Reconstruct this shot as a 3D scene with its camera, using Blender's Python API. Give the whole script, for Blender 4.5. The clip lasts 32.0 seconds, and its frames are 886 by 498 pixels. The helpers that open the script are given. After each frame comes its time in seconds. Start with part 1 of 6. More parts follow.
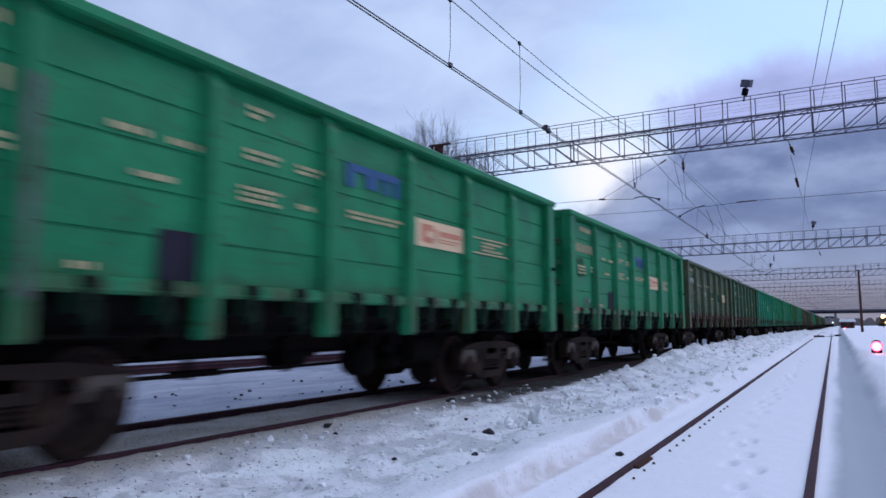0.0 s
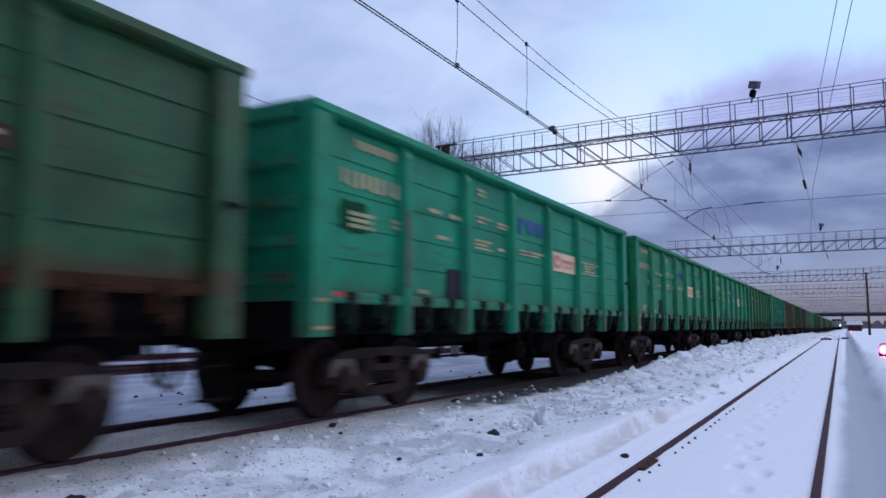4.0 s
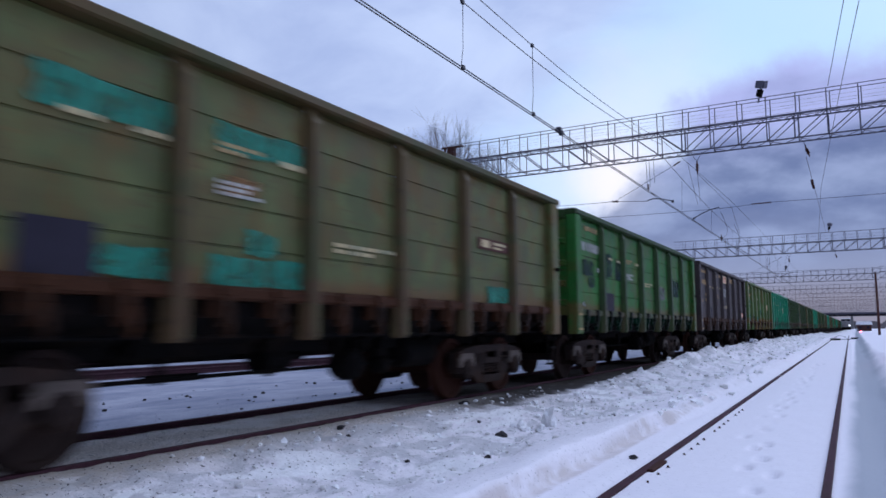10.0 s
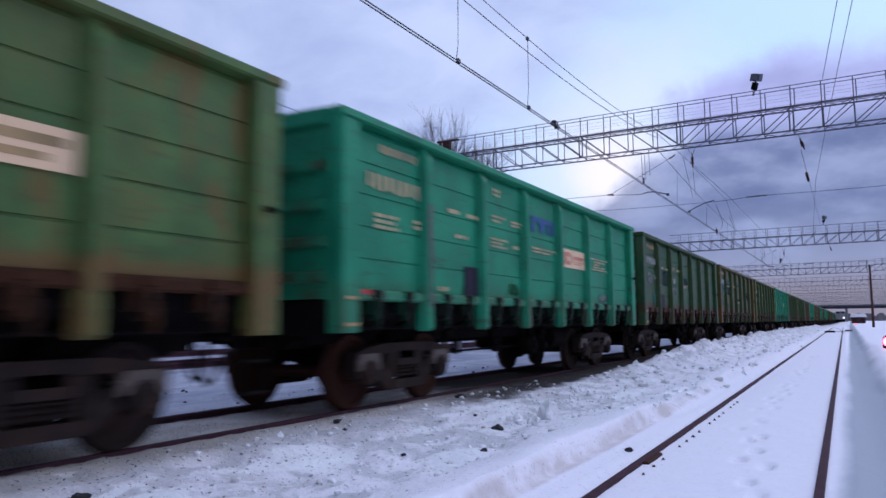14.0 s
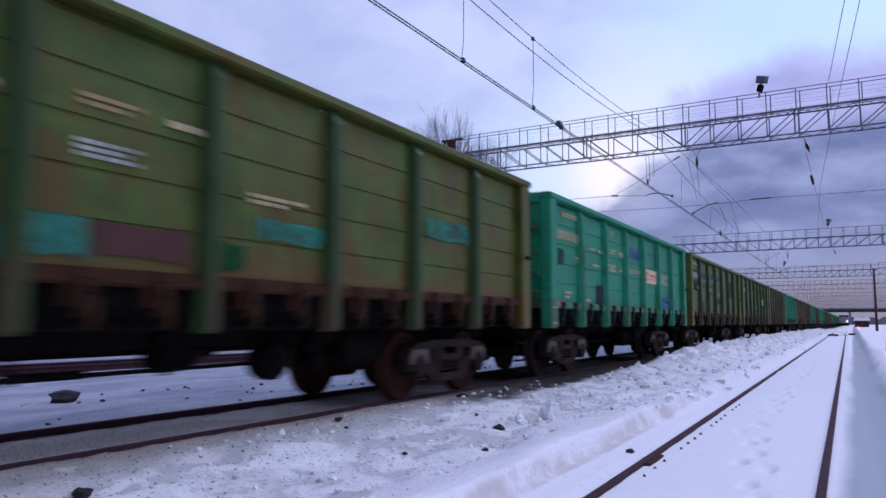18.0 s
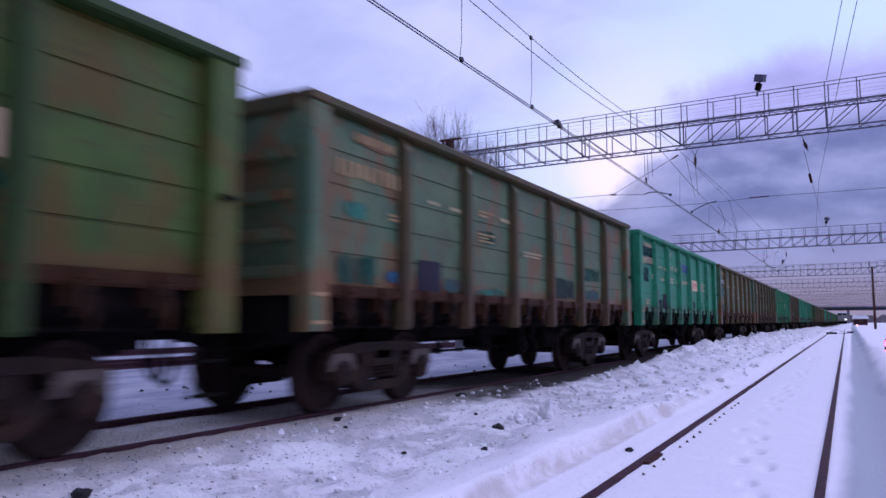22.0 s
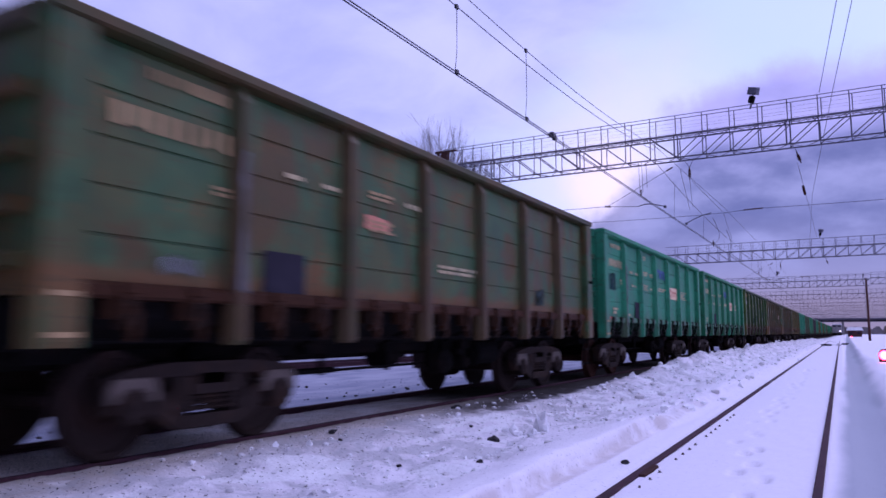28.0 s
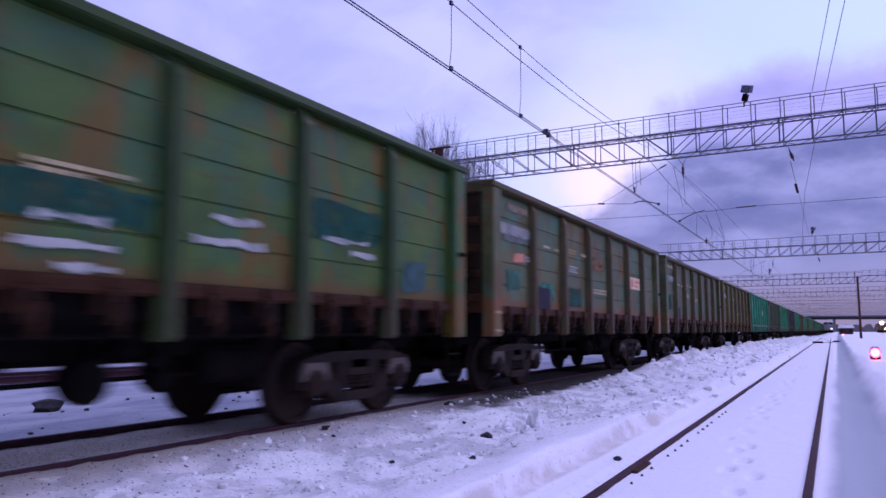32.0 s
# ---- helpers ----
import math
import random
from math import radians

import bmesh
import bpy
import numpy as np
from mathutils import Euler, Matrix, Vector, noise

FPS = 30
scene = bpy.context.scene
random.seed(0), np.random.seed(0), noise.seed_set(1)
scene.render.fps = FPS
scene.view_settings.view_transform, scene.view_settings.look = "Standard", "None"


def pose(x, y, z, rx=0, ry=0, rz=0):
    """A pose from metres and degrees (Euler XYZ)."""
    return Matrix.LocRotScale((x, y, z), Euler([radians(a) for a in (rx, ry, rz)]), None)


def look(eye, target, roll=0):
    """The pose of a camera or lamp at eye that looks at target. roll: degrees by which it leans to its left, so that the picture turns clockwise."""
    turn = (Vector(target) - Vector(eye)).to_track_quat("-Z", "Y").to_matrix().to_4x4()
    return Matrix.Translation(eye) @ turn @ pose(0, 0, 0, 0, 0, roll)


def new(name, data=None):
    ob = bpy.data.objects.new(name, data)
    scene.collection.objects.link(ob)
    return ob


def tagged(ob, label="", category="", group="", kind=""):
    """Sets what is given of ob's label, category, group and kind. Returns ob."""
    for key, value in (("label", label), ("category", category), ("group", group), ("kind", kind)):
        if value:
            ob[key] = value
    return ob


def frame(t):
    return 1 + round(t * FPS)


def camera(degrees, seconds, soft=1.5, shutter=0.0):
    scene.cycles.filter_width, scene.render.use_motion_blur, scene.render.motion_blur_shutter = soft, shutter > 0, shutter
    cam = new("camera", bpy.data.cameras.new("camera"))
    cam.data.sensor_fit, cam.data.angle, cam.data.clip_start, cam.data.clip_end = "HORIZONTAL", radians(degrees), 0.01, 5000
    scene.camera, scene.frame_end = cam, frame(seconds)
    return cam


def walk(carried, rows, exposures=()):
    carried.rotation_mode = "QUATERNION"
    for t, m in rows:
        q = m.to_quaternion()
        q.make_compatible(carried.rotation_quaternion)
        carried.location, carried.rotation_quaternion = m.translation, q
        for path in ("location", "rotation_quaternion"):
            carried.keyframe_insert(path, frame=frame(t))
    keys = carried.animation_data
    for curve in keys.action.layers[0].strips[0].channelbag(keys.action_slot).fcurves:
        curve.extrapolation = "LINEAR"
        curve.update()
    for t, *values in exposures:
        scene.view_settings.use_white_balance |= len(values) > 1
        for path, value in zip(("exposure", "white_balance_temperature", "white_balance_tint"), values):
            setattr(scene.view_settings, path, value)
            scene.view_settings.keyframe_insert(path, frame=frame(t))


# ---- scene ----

# ---- plan: x to the right, y along the tracks, z = 0 on the rail heads of the train's track ----
TRAIN_X = -6.494          # centre of the train's track
EYE = (0.0, 0.0, 1.079)
PITCH = 13.92             # wagon length over couplers
HALF = 6.46               # half of a wagon body
SIDE_X, SIDE_PHI, SIDE_Z = -1.84, -0.006, -0.27   # left rail of the side track: place, drift, rail head

cam = camera(61.75, 32.0, soft=1.6, shutter=0.5)
# seconds, turn, tilt, lean in degrees: a hand-steadied camera that only sways
SWAY = [(0, -27.96, 6.04, -0.43), (0.5, -27.98, 6.02, -0.37), (1, -28.03, 6.05, -0.33), (1.5, -28.09, 6.07, -0.34), (2, -28.15, 6.06, -0.35), (2.5, -28.20, 6.05, -0.23),
        (3, -28.31, 6.08, -0.15), (3.5, -28.40, 6.07, -0.08), (5.5, -28.56, 6.12, -0.21), (6, -28.62, 6.08, -0.28), (6.5, -28.71, 6.06, -0.26), (7, -28.73, 6.08, -0.35),
        (7.5, -28.74, 6.07, -0.26), (8, -28.84, 6.06, 0.01), (8.5, -28.93, 6.06, 0.11), (9, -28.96, 6.13, 0.08), (9.5, -28.96, 6.24, 0.22), (10, -28.95, 6.23, -0.36),
        (10.5, -28.90, 6.14, -0.62), (11, -28.82, 6.05, -0.73), (11.5, -28.73, 6.03, -0.82), (12, -28.68, 5.93, -0.86), (12.5, -28.62, 5.82, -0.71), (13, -28.64, 5.80, -0.78),
        (13.5, -28.58, 5.70, -1.16), (14, -28.62, 5.75, -0.56), (14.5, -28.77, 5.90, -0.27), (16.5, -28.83, 5.87, -0.24), (17, -28.80, 5.82, -0.24), (17.5, -28.85, 5.81, -0.25),
        (18, -28.87, 5.69, 0.06), (18.5, -28.86, 5.61, 0.13), (19, -28.88, 5.57, 0.17), (19.5, -28.87, 5.65, 0.28), (20, -28.88, 5.72, 0.14), (20.5, -28.82, 5.77, 0.08),
        (21, -28.77, 5.78, -0.16), (21.5, -28.74, 5.73, -0.24), (22, -28.77, 5.64, -0.11), (22.5, -28.90, 5.72, 0.07), (23, -29.00, 5.81, 0.25), (23.5, -28.98, 5.81, -0.01),
        (24, -28.81, 5.89, -0.17), (24.5, -28.66, 6.00, -0.24), (25, -28.55, 6.15, -0.31), (25.5, -28.49, 6.21, -0.21), (27.5, -28.46, 6.51, -0.20), (28, -28.40, 6.55, -0.15),
        (28.5, -28.36, 6.58, -0.26), (29, -28.24, 6.52, -0.55), (29.5, -28.12, 6.44, -0.58), (30, -28.04, 6.29, -0.63), (30.5, -27.97, 6.22, -0.44), (31, -27.94, 6.23, -0.20),
        (31.5, -27.92, 6.29, -0.02), (32, -27.91, 6.28, 0.00)]


def aim(turn, tilt, lean):
    a, b = radians(turn), radians(tilt)
    way = Vector((math.sin(a) * math.cos(b), math.cos(a) * math.cos(b), math.sin(b)))
    return look(EYE, Vector(EYE) + way, lean)


walk(cam, [(t, aim(a, b, c)) for t, a, b, c in SWAY],
     exposures=[(0, -0.06, 6130, 11), (9, -0.06, 6120, 13), (14, -0.03, 6130, 18), (20, -0.04, 6080, 29), (26, -0.06, 5800, 50), (32, -0.06, 5800, 50)])

# ---- sky and light ----
world = bpy.data.worlds.new("dusk_sky")
scene.world = world
world.use_nodes = True


class Nodes:
    """Short hand for building node trees."""

    def __init__(self, tree, fresh=True):
        self.tree = tree
        if fresh:
            tree.nodes.clear()

    def node(self, kind, **sets):
        n = self.tree.nodes.new(kind)
        for k, v in sets.items():
            if k in NODE_SETTERS:
                NODE_SETTERS[k](n, v)
        return n

    def link(self, a, b):
        self.tree.links.new(a, b)

    def put(self, sock, v):
        if isinstance(v, bpy.types.NodeSocket):
            self.link(v, sock)
        elif v is not None:
            sock.default_value = v

    def math(self, op, a, b=None, c=None, clamp=False):
        n = self.tree.nodes.new("ShaderNodeMath")
        n.operation, n.use_clamp = op, clamp
        for i, v in enumerate((a, b, c)):
            self.put(n.inputs[i], v)
        return n.outputs[0]

    def vmath(self, op, a, b=None):
        n = self.tree.nodes.new("ShaderNodeVectorMath")
        n.operation = op
        self.put(n.inputs[0], a)
        if b is not None:
            self.put(n.inputs[1], b)
        return n.outputs["Value"] if op == "DOT_PRODUCT" else n.outputs["Vector"]

    def mix(self, fac, a, b, blend="MIX"):
        n = self.tree.nodes.new("ShaderNodeMix")
        n.data_type, n.blend_type = "RGBA", blend
        self.put(n.inputs["Factor"], fac)
        for i, v in ((6, a), (7, b)):
            self.put(n.inputs[i], (*v, 1) if isinstance(v, tuple) and len(v) == 3 else v)
        return n.outputs[2]

    def noise(self, vec, scale, detail=4.0, rough=0.55, dist=0.0):
        n = self.tree.nodes.new("ShaderNodeTexNoise")
        if vec is not None:
            self.link(vec, n.inputs["Vector"])
        n.inputs["Scale"].default_value, n.inputs["Detail"].default_value = scale, detail
        n.inputs["Roughness"].default_value, n.inputs["Distortion"].default_value = rough, dist
        return n.outputs["Fac"]

    def ramp(self, v, lo, hi, a=0.0, b=1.0):
        n = self.tree.nodes.new("ShaderNodeMapRange")
        n.interpolation_type = "SMOOTHSTEP"
        self.put(n.inputs[0], v)
        for i, x in enumerate((lo, hi, a, b)):
            n.inputs[1 + i].default_value = x
        return n.outputs[0]

    def split(self, vec):
        n = self.tree.nodes.new("ShaderNodeSeparateXYZ")
        self.link(vec, n.inputs[0])
        return n.outputs

    def join(self, x, y, z):
        n = self.tree.nodes.new("ShaderNodeCombineXYZ")
        for i, v in enumerate((x, y, z)):
            self.put(n.inputs[i], v)
        return n.outputs[0]


NODE_SETTERS = {}


def build_sky():
    k = Nodes(world.node_tree)
    out = k.node("ShaderNodeOutputWorld")
    back = k.node("ShaderNodeBackground")
    sky = k.node("ShaderNodeTexSky")
    sky.sky_type, sky.sun_disc = "NISHITA", False
    sky.sun_elevation, sky.sun_rotation = radians(34), radians(30)
    co = k.node("ShaderNodeTexCoord").outputs["Generated"]
    x, y, z = k.split(co)
    # clouds lie on a flat layer, so they bunch up towards the horizon
    low = k.math("ADD", k.math("MAXIMUM", z, 0.0), 0.22)
    flat = k.join(k.math("DIVIDE", x, low), k.math("DIVIDE", y, low), 0.0)
    big = k.noise(flat, 0.8, 3.0, 0.5, 0.3)
    fine = k.noise(flat, 2.4, 7.0, 0.55, 0.4)
    body = k.math("ADD", k.math("MULTIPLY", big, 0.45), k.math("MULTIPLY", fine, 0.55))
    # place on the sky down the line: sideways and up, per unit ahead
    ahead = k.math("MAXIMUM", y, 0.12)
    side, rise = k.math("DIVIDE", x, ahead), k.math("DIVIDE", z, ahead)
    plane = k.join(side, rise, 0.3)
    puff = k.math("SUBTRACT", k.noise(plane, 9.0, 8.0, 0.58, 0.2), 0.5)
    roll = k.math("SUBTRACT", k.noise(k.vmath("MULTIPLY", plane, (1.0, 1.9, 1.0)), 6.5, 6.0, 0.52, 0.0), 0.5)
    front = k.ramp(y, 0.12, 0.5)

    def blob_at(a, b, near, far):
        d = k.math("POWER", k.math("ADD", k.math("POWER", k.math("SUBTRACT", side, a), 2.0), k.math("POWER", k.math("SUBTRACT", rise, b), 2.0)), 0.5)
        return k.ramp(k.math("ADD", d, k.math("MULTIPLY", puff, 0.10)), far, near)

    clear = k.mix(1.0, sky.outputs[0], (0.13, 0.15, 0.18), "MULTIPLY")
    clear = k.mix(0.85, clear, (0.56, 0.80, 1.05))
    cloud = k.mix(k.ramp(body, 0.36, 0.62), (0.37, 0.465, 0.73), (0.58, 0.69, 0.93))
    cloud = k.mix(k.ramp(side, -0.5, -1.5, 0.0, 0.28), cloud, (0.22, 0.28, 0.46))
    # a lane of thin, bright sky climbs to the right between the grey deck and the bank
    lane = k.math("SUBTRACT", k.math("MULTIPLY", side, 0.66), k.math("MULTIPLY", rise, 0.75))
    lane = k.ramp(k.math("ADD", lane, k.math("ADD", k.math("MULTIPLY", roll, 0.20), k.math("MULTIPLY", puff, 0.10))), -0.60, -0.37)
    col = k.mix(k.math("MULTIPLY", k.math("MULTIPLY", lane, front), 0.92), cloud, clear)
    haze = k.math("MULTIPLY", blob_at(-0.27, 0.22, 0.0, 0.26), front)
    col = k.mix(k.math("MULTIPLY", haze, 0.85), col, (0.80, 0.87, 1.03))
    # the dark bank over the far end of the yard: puffy top, left flank that leans out below
    left = k.math("ADD", k.math("MULTIPLY", k.math("MAXIMUM", k.math("SUBTRACT", 0.235, rise), 0.0), 1.50), 0.205)
    edge = k.math("ADD", k.math("ADD", side, left), k.math("MULTIPLY", puff, 0.15))
    top = k.math("ADD", k.math("SUBTRACT", k.math("ADD", 0.346, k.math("MULTIPLY", side, 0.06)), rise), k.math("MULTIPLY", puff, 0.085))
    bank = k.math("MULTIPLY", k.math("MULTIPLY", k.ramp(edge, -0.022, 0.055), k.ramp(top, -0.006, 0.040)), front)
    dark = k.mix(k.ramp(roll, -0.13, 0.15), (0.150, 0.200, 0.365), (0.31, 0.38, 0.58))
    lift = k.math("ADD", rise, k.math("MULTIPLY", roll, 0.16))
    rim = k.mix(k.ramp(lift, 0.19, 0.325), dark, (0.47, 0.51, 0.84))
    rim = k.mix(k.ramp(lift, 0.150, 0.050, 0.0, 0.85), rim, (0.30, 0.345, 0.50))
    col = k.mix(bank, col, rim)
    glow = k.math("MULTIPLY", blob_at(-0.272, 0.200, 0.010, 0.095), k.math("SUBTRACT", 1.0, k.math("MULTIPLY", bank, 0.75)))
    col = k.mix(k.math("MULTIPLY", glow, front), col, (0.99, 0.96, 0.99))
    hz = k.ramp(z, 0.080, 0.028)
    col = k.mix(k.math("MULTIPLY", hz, 0.62), col, (0.30, 0.255, 0.27))
    # an overcast sky is brightest overhead
    over = k.ramp(z, 0.42, 0.95, 1.0, 1.60)
    # the light goes out of the sky behind, away from the sunset
    over = k.math("MULTIPLY", over, k.ramp(y, -0.60, 0.62, 0.60, 1.0))
    col = k.mix(1.0, col, k.join(over, over, over), "MULTIPLY")
    k.link(col, back.inputs["Color"])
    back.inputs["Strength"].default_value = 1.06
    k.link(back.outputs[0], out.inputs[0])


build_sky()
sun = new("sun", bpy.data.lights.new("sun", "SUN"))
sun.data.energy, sun.data.angle, sun.data.color = 0.5, radians(25), (1.0, 0.96, 0.93)
sun.matrix_basis = look((0, 0, 60), (-3.9, -6.6, 60 - 5.2))

# ---- materials ----
def material(name):
    m = bpy.data.materials.new(name)
    m.use_nodes = True
    k = Nodes(m.node_tree)
    out = k.node("ShaderNodeOutputMaterial")
    b = k.node("ShaderNodeBsdfPrincipled")
    k.link(b.outputs[0], out.inputs[0])
    return m, k, b


def bump(k, b, height, strength, distance=0.01):
    n = k.node("ShaderNodeBump")
    n.inputs["Strength"].default_value, n.inputs["Distance"].default_value = strength, distance
    k.link(height, n.inputs["Height"])
    k.link(n.outputs[0], b.inputs["Normal"])


def plain(name, colour, rough=0.7, metal=0.0, vary=0.25, scale=9.0, dirt=None, amount=0.4):
    """Colour with grain at two scales and blotches of dirt."""
    m, k, b = material(name)
    co = k.node("ShaderNodeTexCoord").outputs["Object"]
    rnd = k.node("ShaderNodeObjectInfo").outputs["Random"]
    co = k.vmath("ADD", co, k.join(k.math("MULTIPLY", rnd, 37.0), k.math("MULTIPLY", rnd, 11.0), 0.0))
    a, c = k.noise(co, scale, 5.0), k.noise(co, scale * 0.22, 3.0)
    lo, hi = tuple(v * (1 - vary) for v in colour), tuple(min(1, v * (1 + vary)) for v in colour)
    col = k.mix(a, lo, hi)
    col = k.mix(k.math("MULTIPLY", k.ramp(c, 0.45, 0.7), amount), col, dirt or tuple(v * 0.5 for v in colour))
    k.link(col, b.inputs["Base Color"])
    b.inputs["Roughness"].default_value, b.inputs["Metallic"].default_value = rough, metal
    b.inputs["Specular IOR Level"].default_value = 0.06 if max(colour) < 0.1 else 0.3
    bump(k, b, a, 0.25, 0.006)
    return m


def repaint(name, colour, keep=0.85):
    """A field brushed over the old paint: thin and patchy, worn through in flakes and along streaks."""
    m = plain(name, colour, 0.6, 0.0, 0.35, 6.0, tuple(v * 0.6 + 0.012 for v in colour), 0.7)
    k = Nodes(m.node_tree, False)
    b = m.node_tree.nodes["Principled BSDF"]
    co = k.node("ShaderNodeTexCoord").outputs["Object"]
    rnd = k.node("ShaderNodeObjectInfo").outputs["Random"]
    co = k.vmath("ADD", co, k.join(k.math("MULTIPLY", rnd, 71.0), k.math("MULTIPLY", rnd, 29.0), k.math("MULTIPLY", rnd, 43.0)))
    flake = k.ramp(k.noise(co, 5.0, 6.0, 0.62, 0.4), 0.40, 0.52)
    streak = k.ramp(k.noise(k.vmath("MULTIPLY", co, (1.0, 7.0, 1.2)), 1.6, 4.0, 0.6), 0.36, 0.55, 0.45, 1.0)
    k.link(k.math("MULTIPLY", k.math("MULTIPLY", k.math("ADD", 0.30, k.math("MULTIPLY", flake, 0.70)), streak), keep), b.inputs["Alpha"])
    return m


def paint(name, colour, rust=0.2, rust_colour=(0.055, 0.028, 0.015), second=None, second_amount=0.0, fade=0.2, bleed=None):
    """Weathered wagon paint: faded blotches, streaks that run down, rust along the lower edge and where the paint flaked."""
    m, k, b = material(name)
    co = k.node("ShaderNodeTexCoord").outputs["Object"]
    rnd = k.node("ShaderNodeObjectInfo").outputs["Random"]
    off = k.join(k.math("MULTIPLY", rnd, 53.0), k.math("MULTIPLY", rnd, 91.0), k.math("MULTIPLY", rnd, 17.0))
    p = k.vmath("ADD", co, off)
    x, y, z = k.split(co)
    streak = k.noise(k.vmath("MULTIPLY", p, (3.0, 9.0, 0.7)), 1.0, 5.0, 0.6)
    blotch = k.noise(p, 1.7, 5.0, 0.6, 0.4)
    grain = k.noise(p, 26.0, 4.0)
    lo, hi = tuple(v * (1 - fade) for v in colour), tuple(min(1, v * (1 + fade) + 0.012 * fade) for v in colour)
    col = k.mix(k.ramp(blotch, 0.3, 0.7), lo, hi)
    if second:
        col = k.mix(k.math("MULTIPLY", k.ramp(k.noise(p, 1.15, 6.0, 0.6, 0.9), 0.5 - 0.08 * second_amount, 0.58), second_amount), col, second)
    if bleed:
        # rust that has run down the sheets in broad smears, between the ribs and under the stencils
        smear = k.noise(k.vmath("MULTIPLY", p, (1.0, 1.0, 0.42)), 1.9, 6.0, 0.58, 0.7)
        col = k.mix(k.math("MULTIPLY", k.ramp(smear, 0.52, 0.61), 0.8), col, k.mix(grain, bleed, tuple(v * 0.6 for v in bleed)))
    col = k.mix(k.math("MULTIPLY", k.ramp(streak, 0.5, 0.78), 0.22), col, tuple(v * 0.45 + 0.012 for v in colour))
    flake = k.ramp(k.math("ADD", k.math("MULTIPLY", blotch, 0.65), k.math("MULTIPLY", grain, 0.35)), 0.66 - 0.22 * rust, 0.72 - 0.2 * rust)
    foot = k.math("MULTIPLY", k.ramp(z, 1.66 + 0.6 * max(0.0, rust - 0.2), 1.40), k.ramp(streak, 0.38, 0.62))
    if rust > 0.35:
        band = k.ramp(k.math("ADD", z, k.math("MULTIPLY", k.math("SUBTRACT", streak, 0.5), 0.35)), 1.66, 1.56)
        band = k.math("MULTIPLY", band, k.ramp(z, 1.32, 1.38))
        foot = k.math("MAXIMUM", foot, k.math("MULTIPLY", band, k.ramp(grain, 0.30, 0.52, 0.55, 1.0)))
    worn = k.math("MAXIMUM", k.math("MULTIPLY", flake, min(0.9, 0.25 + rust)), k.math("MULTIPLY", foot, min(0.9, 0.55 + 0.5 * rust)))
    col = k.mix(worn, col, k.mix(grain, rust_colour, tuple(v * 1.8 for v in rust_colour)))
    scratch = k.ramp(k.noise(k.vmath("MULTIPLY", p, (1.0, 1.0, 5.0)), 2.6, 7.0, 0.68, 0.3), 0.565, 0.64)
    col = k.mix(k.math("MULTIPLY", scratch, min(0.85, 0.42 + 0.5 * rust)), col, k.mix(grain, rust_colour, tuple(v * 0.5 + 0.01 for v in colour)))
    k.link(col, b.inputs["Base Color"])
    k.link(k.ramp(blotch, 0.3, 0.7, 0.40, 0.62), b.inputs["Roughness"])
    b.inputs["Specular IOR Level"].default_value = 0.2 if max(colour) > 0.035 else 0.05
    bump(k, b, k.math("ADD", grain, k.math("MULTIPLY", worn, -1.5)), 0.18, 0.004)
    return m


def lit(name, colour, strength):
    m, k, b = material(name)
    b.inputs["Base Color"].default_value = (*colour, 1)
    b.inputs["Emission Color"].default_value, b.inputs["Emission Strength"].default_value = (*colour, 1), strength
    return m


